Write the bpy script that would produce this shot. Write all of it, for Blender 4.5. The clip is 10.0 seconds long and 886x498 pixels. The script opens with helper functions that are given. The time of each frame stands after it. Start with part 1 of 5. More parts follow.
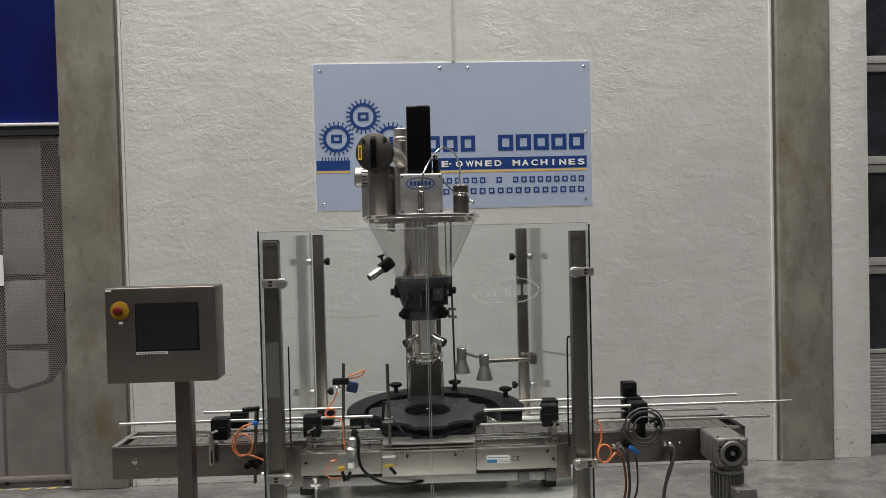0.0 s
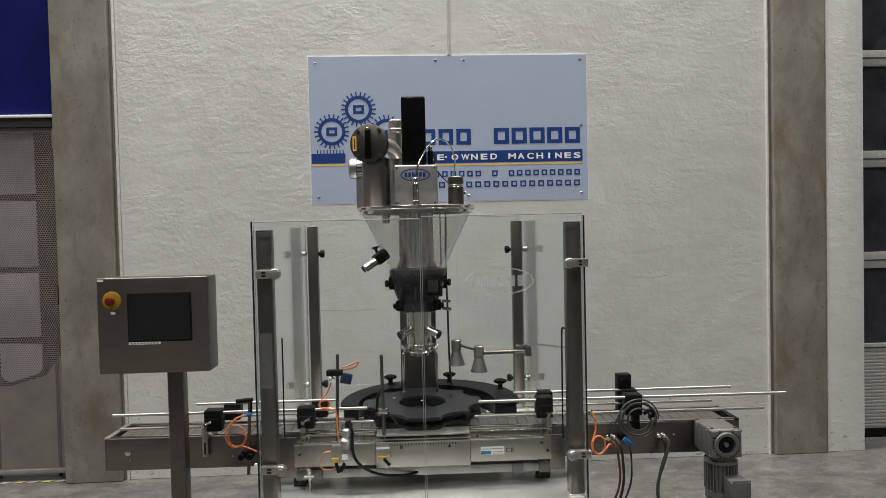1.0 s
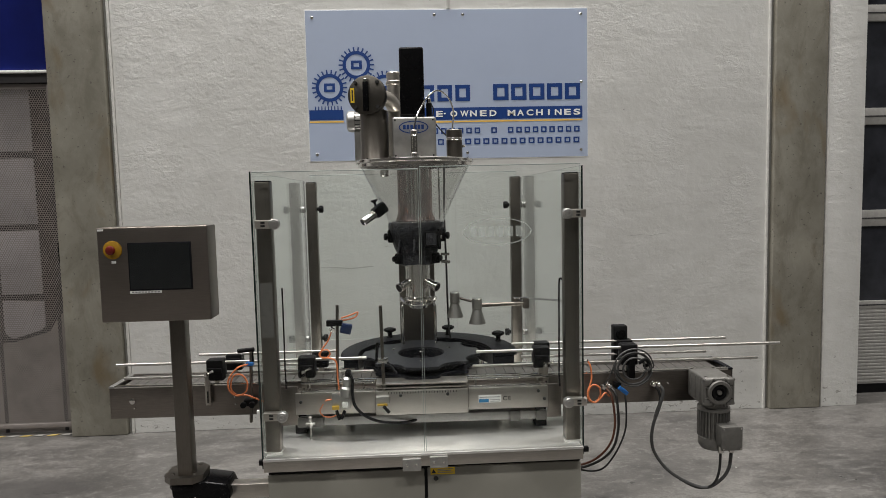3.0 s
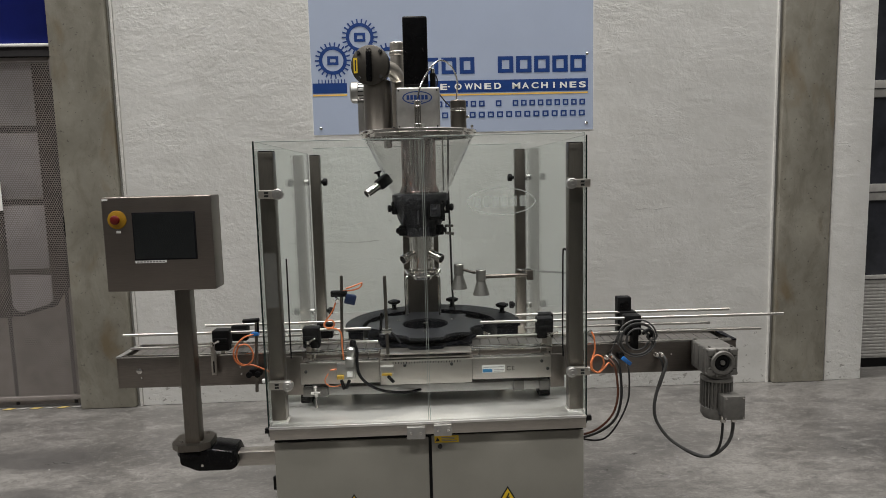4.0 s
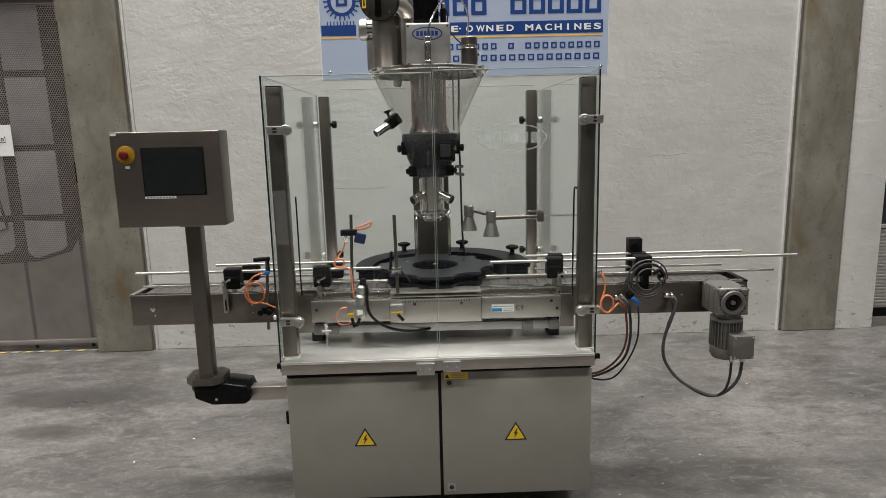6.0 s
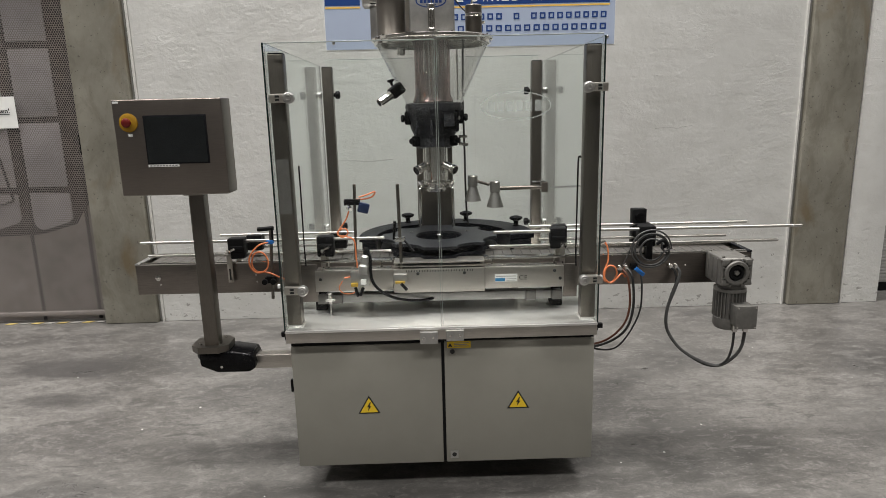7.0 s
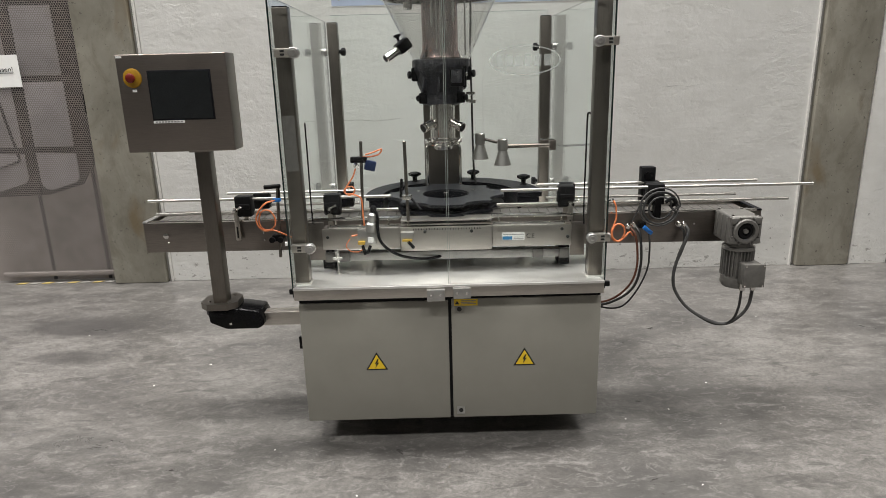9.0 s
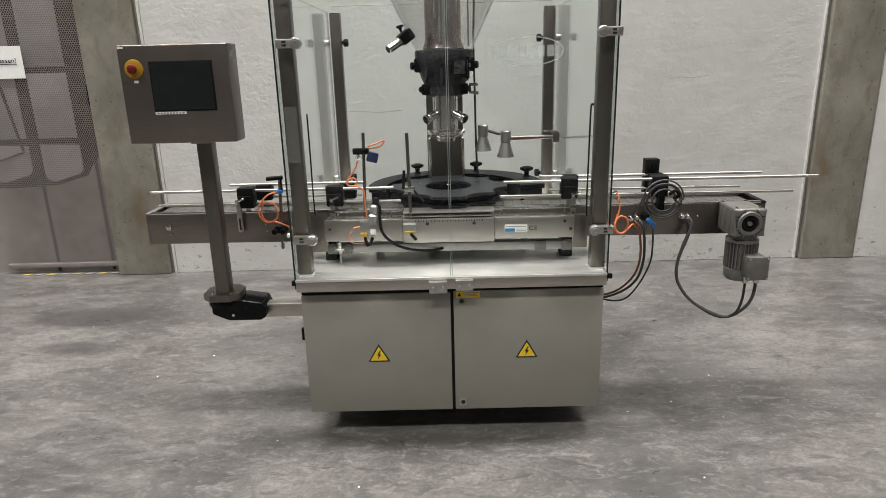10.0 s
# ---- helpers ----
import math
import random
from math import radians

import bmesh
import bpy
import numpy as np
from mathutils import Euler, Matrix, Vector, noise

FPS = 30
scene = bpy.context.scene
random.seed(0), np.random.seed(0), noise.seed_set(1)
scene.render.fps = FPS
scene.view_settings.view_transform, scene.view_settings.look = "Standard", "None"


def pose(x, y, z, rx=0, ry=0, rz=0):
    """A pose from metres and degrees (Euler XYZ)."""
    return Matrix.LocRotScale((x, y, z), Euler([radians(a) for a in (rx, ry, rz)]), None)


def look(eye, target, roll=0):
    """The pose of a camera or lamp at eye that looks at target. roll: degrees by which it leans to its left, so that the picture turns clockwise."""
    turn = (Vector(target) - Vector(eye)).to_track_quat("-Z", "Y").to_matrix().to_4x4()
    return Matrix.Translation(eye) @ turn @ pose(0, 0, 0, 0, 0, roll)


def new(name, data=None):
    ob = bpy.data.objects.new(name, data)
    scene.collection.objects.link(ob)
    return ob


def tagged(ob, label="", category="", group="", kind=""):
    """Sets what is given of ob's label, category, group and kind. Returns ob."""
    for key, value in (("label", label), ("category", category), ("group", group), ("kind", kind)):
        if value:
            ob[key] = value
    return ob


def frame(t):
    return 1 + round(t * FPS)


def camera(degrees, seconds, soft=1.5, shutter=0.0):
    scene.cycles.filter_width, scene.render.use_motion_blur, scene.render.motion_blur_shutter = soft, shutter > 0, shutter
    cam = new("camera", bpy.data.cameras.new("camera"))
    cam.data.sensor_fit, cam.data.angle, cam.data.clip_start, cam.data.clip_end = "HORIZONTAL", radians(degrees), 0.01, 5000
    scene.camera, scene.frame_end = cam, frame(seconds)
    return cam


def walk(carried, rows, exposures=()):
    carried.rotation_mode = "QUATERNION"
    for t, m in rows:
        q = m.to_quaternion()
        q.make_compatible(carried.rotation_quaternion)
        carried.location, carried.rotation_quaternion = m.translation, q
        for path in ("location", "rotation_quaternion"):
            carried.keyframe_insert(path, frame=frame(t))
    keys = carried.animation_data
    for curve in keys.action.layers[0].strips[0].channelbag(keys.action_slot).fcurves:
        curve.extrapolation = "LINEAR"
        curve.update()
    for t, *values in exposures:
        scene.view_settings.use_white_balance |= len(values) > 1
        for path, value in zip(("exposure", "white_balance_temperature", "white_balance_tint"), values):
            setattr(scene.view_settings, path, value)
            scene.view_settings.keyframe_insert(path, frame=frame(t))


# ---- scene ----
cam = camera(69.1, 10.0, soft=0.5)
PATH = [
    (0, (-0.042, -0.062, 1.609), (0.047, 1.936, 1.569), -1.4),
    (0.5, (-0.031, -0.059, 1.598), (0.06, 1.939, 1.555), -1.4),
    (1, (-0.034, -0.055, 1.59), (0.065, 1.941, 1.538), -1.3),
    (1.5, (-0.033, -0.06, 1.578), (0.07, 1.936, 1.508), -1.3),
    (2, (-0.028, -0.064, 1.559), (0.073, 1.931, 1.458), -1.3),
    (2.5, (-0.033, -0.066, 1.549), (0.069, 1.928, 1.419), -1.3),
    (4, (-0.029, -0.07, 1.512), (0.052, 1.916, 1.285), -1.4),
    (4.5, (-0.028, -0.065, 1.49), (0.043, 1.916, 1.231), -1.4),
    (5, (-0.022, -0.064, 1.476), (0.031, 1.913, 1.181), -1.4),
    (5.5, (-0.028, -0.065, 1.464), (0.022, 1.907, 1.136), -1.4),
    (7, (-0.019, -0.074, 1.422), (0.005, 1.878, 0.991), -1.4),
    (7.5, (-0.029, -0.072, 1.415), (-0.007, 1.873, 0.949), -1.4),
    (8, (-0.021, -0.071, 1.402), (-0.009, 1.867, 0.905), -1.4),
    (8.5, (-0.02, -0.075, 1.406), (-0.013, 1.855, 0.882), -1.4),
    (9, (-0.022, -0.074, 1.402), (-0.021, 1.851, 0.861), -1.5),
    (9.5, (-0.022, -0.073, 1.404), (-0.023, 1.849, 0.851), -1.4),
    (10, (-0.016, -0.07, 1.4), (-0.028, 1.848, 0.836), -1.5),
]
walk(cam, [(t, look(eye, target, roll)) for t, eye, target, roll in PATH],
     exposures=[(0, -0.02), (2.5, -0.05), (4.5, -0.02), (5.5, 0.1), (7.0, 0.28), (8.0, 0.40), (10.0, 0.45)])

# ---- world and light ----
world = bpy.data.worlds.new("hall_world")
world.use_nodes = True
world.node_tree.nodes["Background"].inputs[0].default_value = (0.6, 0.65, 0.7, 1)
world.node_tree.nodes["Background"].inputs[1].default_value = 0.02
scene.world = world


def ceiling_lamp(x, y, z, w, d, watts):
    lamp = bpy.data.lights.new("ceiling_lamp", "AREA")
    lamp.shape, lamp.size, lamp.size_y, lamp.energy = "RECTANGLE", w, d, watts
    lamp.color = (1.0, 0.972, 0.935)
    ob = new("ceiling_lamp", lamp)
    ob.matrix_world = pose(x, y, z)
    return ob


LAMP_Z = 12.4
LAMPS = [(x, y) for y in (2.8, -1.0, -5.5) for x in (-7.6, -1.6, 4.4)]
WATTS = {2.8: 800, -1.0: 110, -5.5: 450}
for lx, ly in LAMPS:
    ceiling_lamp(lx, ly, LAMP_Z, 3.0, 1.3, WATTS[ly])


# ---- materials ----
def material(name):
    m = bpy.data.materials.new(name)
    m.use_nodes = True
    nt = m.node_tree
    return m, nt, nt.nodes["Principled BSDF"]


def node(nt, kind, **values):
    n = nt.nodes.new(kind)
    for k, v in values.items():
        n.inputs[k.replace("_", " ")].default_value = v
    return n


def coords(nt, scale=(1, 1, 1)):
    tc = nt.nodes.new("ShaderNodeTexCoord")
    mp = nt.nodes.new("ShaderNodeMapping")
    mp.inputs["Scale"].default_value = scale
    nt.links.new(tc.outputs["Object"], mp.inputs["Vector"])
    return mp.outputs["Vector"]


def noise_tex(nt, vec, scale, detail=4, rough=0.55, distortion=0.0):
    n = node(nt, "ShaderNodeTexNoise", Scale=scale, Detail=detail, Roughness=rough, Distortion=distortion)
    nt.links.new(vec, n.inputs["Vector"])
    return n.outputs["Fac"]


def ramp(nt, fac, stops):
    r = nt.nodes.new("ShaderNodeValToRGB")
    el = r.color_ramp.elements
    while len(el) < len(stops):
        el.new(0.5)
    for e, (p, c) in zip(el, stops):
        e.position, e.color = p, (*c, 1) if len(c) == 3 else c
    nt.links.new(fac, r.inputs["Fac"])
    return r.outputs["Color"]


def mix(nt, fac, a, b, mode="MIX"):
    n = nt.nodes.new("ShaderNodeMix")
    n.data_type, n.blend_type = "RGBA", mode
    for sock, v in ((n.inputs[0], fac), (n.inputs[6], a), (n.inputs[7], b)):
        if isinstance(v, (int, float)):
            sock.default_value = v
        elif isinstance(v, tuple):
            sock.default_value = (*v, 1)
        else:
            nt.links.new(v, sock)
    return n.outputs[2]


def maths(nt, op, a, b=0.0):
    n = nt.nodes.new("ShaderNodeMath")
    n.operation = op
    for sock, v in ((n.inputs[0], a), (n.inputs[1], b)):
        if isinstance(v, (int, float)):
            sock.default_value = v
        else:
            nt.links.new(v, sock)
    return n.outputs[0]


def bump(nt, bsdf, height, strength, distance):
    b = node(nt, "ShaderNodeBump", Strength=strength, Distance=distance)
    nt.links.new(height, b.inputs["Height"])
    nt.links.new(b.outputs["Normal"], bsdf.inputs["Normal"])


def plain(name, color, rough=0.5, metal=0.0, vary=0.12, scale=30, relief=0.0, spec=0.5):
    """A painted, plastic or metal surface with faint mottling."""
    m, nt, b = material(name)
    v = coords(nt)
    n = noise_tex(nt, v, scale, 5, 0.6)
    dark = tuple(c * (1 - vary) for c in color)
    light = tuple(min(1, c * (1 + vary)) for c in color)
    nt.links.new(ramp(nt, n, [(0.3, dark), (0.7, light)]), b.inputs["Base Color"])
    big = noise_tex(nt, v, scale * 0.2, 3)
    r = node(nt, "ShaderNodeMapRange", To_Min=max(0.03, rough - 0.08), To_Max=min(1, rough + 0.1))
    nt.links.new(big, r.inputs["Value"])
    nt.links.new(r.outputs["Result"], b.inputs["Roughness"])
    b.inputs["Metallic"].default_value = metal
    b.inputs["Specular IOR Level"].default_value = spec
    if relief:
        bump(nt, b, n, 0.6, relief)
    return m


def steel(name, color, rough, stretch=(4, 4, 160), vary=0.14):
    """Brushed stainless steel, the grain along x unless stretched otherwise."""
    m, nt, b = material(name)
    grain = noise_tex(nt, coords(nt, stretch), 6, 3, 0.6)
    cloud = noise_tex(nt, coords(nt), 7, 4, 0.6)
    both = maths(nt, "ADD", maths(nt, "MULTIPLY", grain, 0.55), maths(nt, "MULTIPLY", cloud, 0.45))
    nt.links.new(ramp(nt, both, [(0.3, tuple(c * (1 - vary) for c in color)), (0.7, tuple(min(1, c * (1 + vary)) for c in color))]), b.inputs["Base Color"])
    r = node(nt, "ShaderNodeMapRange", To_Min=rough - 0.07, To_Max=rough + 0.12)
    nt.links.new(both, r.inputs["Value"])
    nt.links.new(r.outputs["Result"], b.inputs["Roughness"])
    b.inputs["Metallic"].default_value = 1.0
    bump(nt, b, grain, 0.06, 0.0004)
    return m


def plaster_material():
    m, nt, b = material("white_rough_plaster")
    v = coords(nt)
    smear = noise_tex(nt, coords(nt, (1.0, 1.0, 1.3)), 6, 6, 0.6, 0.1)
    coarse = noise_tex(nt, v, 46, 5, 0.65, 0.2)
    patch = noise_tex(nt, v, 1.1, 4, 0.6)
    speck = noise_tex(nt, coords(nt, (1, 1, 1.6)), 23, 2, 0.5, 0.8)
    base = ramp(nt, patch, [(0.3, (0.76, 0.757, 0.735)), (0.7, (0.84, 0.838, 0.815))])
    base = mix(nt, ramp(nt, smear, [(0.42, (0.25, 0.25, 0.25)), (0.55, (0, 0, 0))]), base, (0.66, 0.655, 0.62))
    base = mix(nt, ramp(nt, speck, [(0.765, (0, 0, 0)), (0.79, (0.7, 0.7, 0.7))]), base, (0.30, 0.28, 0.25))
    sep = nt.nodes.new("ShaderNodeSeparateXYZ")
    nt.links.new(v, sep.inputs[0])
    low = ramp(nt, maths(nt, "MULTIPLY", sep.outputs[2], 1.0), [(0.0, (0.14, 0.14, 0.14)), (0.75, (0, 0, 0))])
    chip = noise_tex(nt, coords(nt, (1, 1, 1.7)), 16, 6, 0.66, 0.3)
    chips = maths(nt, "GREATER_THAN", maths(nt, "ADD", chip, low), 0.742)
    base = mix(nt, maths(nt, "MULTIPLY", chips, 0.6), base, (0.25, 0.235, 0.21))
    nt.links.new(base, b.inputs["Base Color"])
    b.inputs["Roughness"].default_value = 0.75
    area = ramp(nt, noise_tex(nt, v, 1.3, 5, 0.6, 0.3), [(0.40, (0.16, 0.16, 0.16)), (0.64, (1, 1, 1))])
    lumps = noise_tex(nt, v, 30, 4, 0.55, 0.15)
    dents = ramp(nt, noise_tex(nt, coords(nt, (1.0, 1.0, 1.25)), 19, 3, 0.5, 0.2), [(0.30, (0, 0, 0)), (0.46, (1, 1, 1))])
    drag = ramp(nt, noise_tex(nt, coords(nt, (0.6, 0.6, 1.3)), 5, 5, 0.6, 0.6), [(0.45, (0, 0, 0)), (0.66, (1, 1, 1))])
    fine_sum = maths(nt, "ADD", maths(nt, "MULTIPLY", dents, 0.28), maths(nt, "ADD", maths(nt, "MULTIPLY", lumps, 0.95), maths(nt, "MULTIPLY", coarse, 0.30)))
    h = maths(nt, "ADD", maths(nt, "MULTIPLY", fine_sum, area), maths(nt, "ADD", maths(nt, "MULTIPLY", drag, 0.30), maths(nt, "MULTIPLY", smear, 0.6)))
    tilt = nt.nodes.new("ShaderNodeMapping")
    tilt.inputs["Rotation"].default_value = (0, radians(35), 0)
    tilt.inputs["Scale"].default_value = (1.0, 1.0, 2.0)
    nt.links.new(v, tilt.inputs["Vector"])
    stroke = noise_tex(nt, tilt.outputs["Vector"], 15, 5, 0.62, 0.7)
    stroke = ramp(nt, stroke, [(0.40, (0, 0, 0)), (0.58, (1, 1, 1))])
    worked = ramp(nt, noise_tex(nt, v, 1.9, 4, 0.6, 0.5), [(0.49, (0.04, 0.04, 0.04)), (0.63, (1, 1, 1))])
    h = maths(nt, "ADD", h, maths(nt, "MULTIPLY", maths(nt, "MULTIPLY", stroke, worked), 0.30))
    bump(nt, b, h, 0.62, 0.0080)
    return m


def concrete_column_material():
    m, nt, b = material("grey_column_concrete")
    streak = noise_tex(nt, coords(nt, (2.2, 2.2, 1.1)), 3.0, 9, 0.70, 0.5)
    cloud = noise_tex(nt, coords(nt), 2.3, 6, 0.6)
    pit = noise_tex(nt, coords(nt), 45, 3, 0.5)
    rust = noise_tex(nt, coords(nt, (2.2, 2.2, 1.0)), 2.0, 4, 0.5, 0.5)
    base = ramp(nt, cloud, [(0.3, (0.215, 0.203, 0.166)), (0.72, (0.365, 0.346, 0.292))])
    base = mix(nt, ramp(nt, streak, [(0.38, (0.55, 0.55, 0.55)), (0.52, (0, 0, 0))]), base, (0.165, 0.152, 0.118))
    base = mix(nt, ramp(nt, streak, [(0.58, (0, 0, 0)), (0.70, (0.4, 0.4, 0.4))]), base, (0.44, 0.425, 0.375))
    base = mix(nt, ramp(nt, rust, [(0.58, (0, 0, 0)), (0.72, (0.65, 0.65, 0.65))]), base, (0.185, 0.128, 0.060))
    base = mix(nt, ramp(nt, pit, [(0.67, (0, 0, 0)), (0.71, (0.75, 0.75, 0.75))]), base, (0.11, 0.10, 0.085))
    nt.links.new(base, b.inputs["Base Color"])
    b.inputs["Roughness"].default_value = 0.7
    bump(nt, b, maths(nt, "ADD", pit, cloud), 0.3, 0.003)
    return m


def floor_material():
    m, nt, b = material("worn_concrete_floor")
    v = coords(nt)
    cloud = noise_tex(nt, coords(nt, (0.85, 1.2, 1)), 0.95, 10, 0.68, 0.6)
    trowel = noise_tex(nt, coords(nt, (0.8, 1.4, 1)), 3.0, 10, 0.72, 0.5)
    streak = noise_tex(nt, coords(nt, (0.8, 1.9, 1)), 7.0, 8, 0.72, 0.6)
    fine = noise_tex(nt, v, 70, 4, 0.65)
    base = ramp(nt, cloud, [(0.36, (0.066, 0.063, 0.060)), (0.5, (0.124, 0.118, 0.111)), (0.64, (0.188, 0.180, 0.169))])
    base = mix(nt, ramp(nt, trowel, [(0.38, (0.5, 0.5, 0.5)), (0.49, (0, 0, 0))]), base, (0.062, 0.060, 0.058))
    base = mix(nt, ramp(nt, trowel, [(0.54, (0, 0, 0)), (0.66, (0.6, 0.6, 0.6))]), base, (0.212, 0.205, 0.194))
    base = mix(nt, ramp(nt, streak, [(0.37, (0.65, 0.65, 0.65)), (0.46, (0, 0, 0))]), base, (0.058, 0.055, 0.053))
    base = mix(nt, ramp(nt, streak, [(0.57, (0, 0, 0)), (0.66, (0.6, 0.6, 0.6))]), base, (0.248, 0.240, 0.228))
    crack = noise_tex(nt, coords(nt, (0.9, 1.5, 1)), 14, 9, 0.78, 1.2)
    base = mix(nt, ramp(nt, crack, [(0.41, (0, 0, 0)), (0.445, (0.6, 0.6, 0.6)), (0.48, (0, 0, 0))]), base, (0.060, 0.058, 0.054))
    base = mix(nt, ramp(nt, crack, [(0.55, (0, 0, 0)), (0.60, (0.5, 0.5, 0.5)), (0.64, (0, 0, 0))]), base, (0.264, 0.256, 0.243))
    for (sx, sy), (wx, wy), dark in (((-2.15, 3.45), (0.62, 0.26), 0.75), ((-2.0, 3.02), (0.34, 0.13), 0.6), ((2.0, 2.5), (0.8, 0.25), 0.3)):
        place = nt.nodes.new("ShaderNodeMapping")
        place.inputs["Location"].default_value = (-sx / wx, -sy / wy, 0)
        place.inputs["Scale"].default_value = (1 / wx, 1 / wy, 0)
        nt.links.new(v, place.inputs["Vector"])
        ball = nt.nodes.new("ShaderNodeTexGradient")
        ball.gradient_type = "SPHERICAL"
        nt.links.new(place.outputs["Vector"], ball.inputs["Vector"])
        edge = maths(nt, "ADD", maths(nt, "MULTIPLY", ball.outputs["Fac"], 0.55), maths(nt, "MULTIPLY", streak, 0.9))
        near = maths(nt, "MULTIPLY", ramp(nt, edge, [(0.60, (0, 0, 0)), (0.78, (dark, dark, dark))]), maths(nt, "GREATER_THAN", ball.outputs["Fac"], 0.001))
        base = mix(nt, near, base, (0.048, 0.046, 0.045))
    base = mix(nt, ramp(nt, fine, [(0.32, (0.35, 0.35, 0.35)), (0.55, (0, 0, 0))]), base, (0.062, 0.060, 0.058))
    nt.links.new(base, b.inputs["Base Color"])
    r = node(nt, "ShaderNodeMapRange", To_Min=0.20, To_Max=0.42)
    nt.links.new(trowel, r.inputs["Value"])
    nt.links.new(r.outputs["Result"], b.inputs["Roughness"])
    bump(nt, b, maths(nt, "ADD", fine, maths(nt, "MULTIPLY", streak, 2.0)), 0.15, 0.002)
    return m


def clear_material(name, tint, gloss_rough=0.02, ior=1.22, haze=0.0):
    """A clear sheet: light passes straight on, and the surface mirrors more towards grazing."""
    m, nt, b = material(name)
    out = nt.nodes["Material Output"]
    nt.nodes.remove(b)
    clear = node(nt, "ShaderNodeBsdfTransparent", Color=(*tint, 1))
    gloss = node(nt, "ShaderNodeBsdfGlossy", Color=(1, 1, 1, 1), Roughness=gloss_rough)
    lw = node(nt, "ShaderNodeLayerWeight", Blend=0.5)
    f0 = ((ior - 1) / (ior + 1)) ** 2
    rise = maths(nt, "MULTIPLY", maths(nt, "POWER", lw.outputs["Facing"], 5.0), 1 - f0)
    ms = nt.nodes.new("ShaderNodeMixShader")
    nt.links.new(maths(nt, "ADD", rise, f0), ms.inputs[0])
    nt.links.new(clear.outputs[0], ms.inputs[1])
    nt.links.new(gloss.outputs[0], ms.inputs[2])
    last = ms
    if haze:
        dif = node(nt, "ShaderNodeBsdfDiffuse", Color=(0.8, 0.85, 0.82, 1))
        last = nt.nodes.new("ShaderNodeMixShader")
        last.inputs[0].default_value = haze
        nt.links.new(ms.outputs[0], last.inputs[1])
        nt.links.new(dif.outputs[0], last.inputs[2])
    nt.links.new(last.outputs[0], out.inputs["Surface"])
    return m


M_PLASTER = plaster_material()
M_COLUMN = concrete_column_material()
M_FLOOR = floor_material()
M_CEIL = plain("ceiling_sheet", (0.22, 0.22, 0.215), 0.7)
M_HALL = plain("hall_wall_paint", (0.10, 0.098, 0.092), 0.8, vary=0.25, scale=2)
M_SEAL = plain("joint_sealant", (0.24, 0.235, 0.22), 0.8)
M_EDGE = plain("chamfer_plaster", (0.74, 0.73, 0.70), 0.75, relief=0.002)
M_BLUE = plain("blue_sheet", (0.005, 0.011, 0.125), 0.5, vary=0.2, scale=3, spec=0.2)
M_PERF = plain("perforated_grey_steel", (0.24, 0.214, 0.202), 0.5, 0.2, scale=12)
M_ALU = plain("anodised_aluminium", (0.42, 0.415, 0.40), 0.36, 0.85)
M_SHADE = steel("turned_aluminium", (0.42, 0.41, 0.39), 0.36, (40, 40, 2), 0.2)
M_DOORALU = plain("grey_door_frame", (0.36, 0.352, 0.335), 0.5, 0.2)
M_PANE = plain("dark_window_glass", (0.028, 0.030, 0.037), 0.08, vary=0.5, scale=4)
M_GREYPANE = plain("grey_panel", (0.36, 0.335, 0.345), 0.55, vary=0.18, scale=3)
M_LOWREFL = plain("brown_grey_reflection", (0.25, 0.222, 0.206), 0.6, vary=0.3, scale=5)
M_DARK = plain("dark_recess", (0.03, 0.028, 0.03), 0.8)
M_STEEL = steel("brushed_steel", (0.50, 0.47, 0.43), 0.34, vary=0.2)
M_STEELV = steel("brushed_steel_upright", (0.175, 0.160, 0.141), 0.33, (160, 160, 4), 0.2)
M_HMI = steel("ground_steel_sheet", (0.205, 0.182, 0.163), 0.36, (4, 4, 120))
M_DKSTEEL = steel("dull_steel", (0.085, 0.079, 0.070), 0.45, (40, 40, 40))
# same stainless as M_STEEL, darkened to paint in the dark hall it mirrors
M_SIDE = steel("dark_reflection_steel", (0.24, 0.215, 0.195), 0.33, (4, 4, 120), 0.22)
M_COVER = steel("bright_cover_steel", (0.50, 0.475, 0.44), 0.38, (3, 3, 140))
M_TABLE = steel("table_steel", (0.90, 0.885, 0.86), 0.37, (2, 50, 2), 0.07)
M_CHROME = plain("polished_steel", (0.72, 0.70, 0.67), 0.13, 1.0, vary=0.06)
M_ROD = plain("drawn_steel_rod", (0.44, 0.425, 0.40), 0.38, 1.0, vary=0.03)
# red-brown tint and strong streaks paint reflections onto the plain steel tube
M_TUBE = steel("tube_steel_reflections", (0.34, 0.245, 0.235), 0.2, (90, 90, 2), 0.55)
M_CAST = plain("grey_cast_aluminium", (0.155, 0.150, 0.140), 0.42, 0.45, scale=60, relief=0.0008)
M_BELT = plain("belt_plates", (0.16, 0.15, 0.14), 0.4, 0.7, vary=0.25, scale=18)
M_BLACK = plain("black_plastic", (0.007, 0.007, 0.0075), 0.46, vary=0.25, spec=0.12)
M_COLLAR = plain("black_dimpled_plastic", (0.008, 0.0085, 0.013), 0.42, vary=0.8, scale=62, relief=0.03, spec=0.6)
M_POM = plain("black_machined_plastic", (0.008, 0.0085, 0.011), 0.42, vary=0.3, scale=20, spec=0.13)
# lighter copy of M_POM, the disc top's sheen put into its colour
M_DISC = plain("sheen_black_plastic", (0.014, 0.015, 0.018), 0.40, vary=0.3, scale=14, spec=0.4)
M_GLOSSBLACK = plain("glossy_black", (0.004, 0.004, 0.0045), 0.2, spec=0.15)
M_CAB = plain("pebble_grey_paint", (0.238, 0.230, 0.200), 0.45, vary=0.04, scale=9, relief=0.0002)
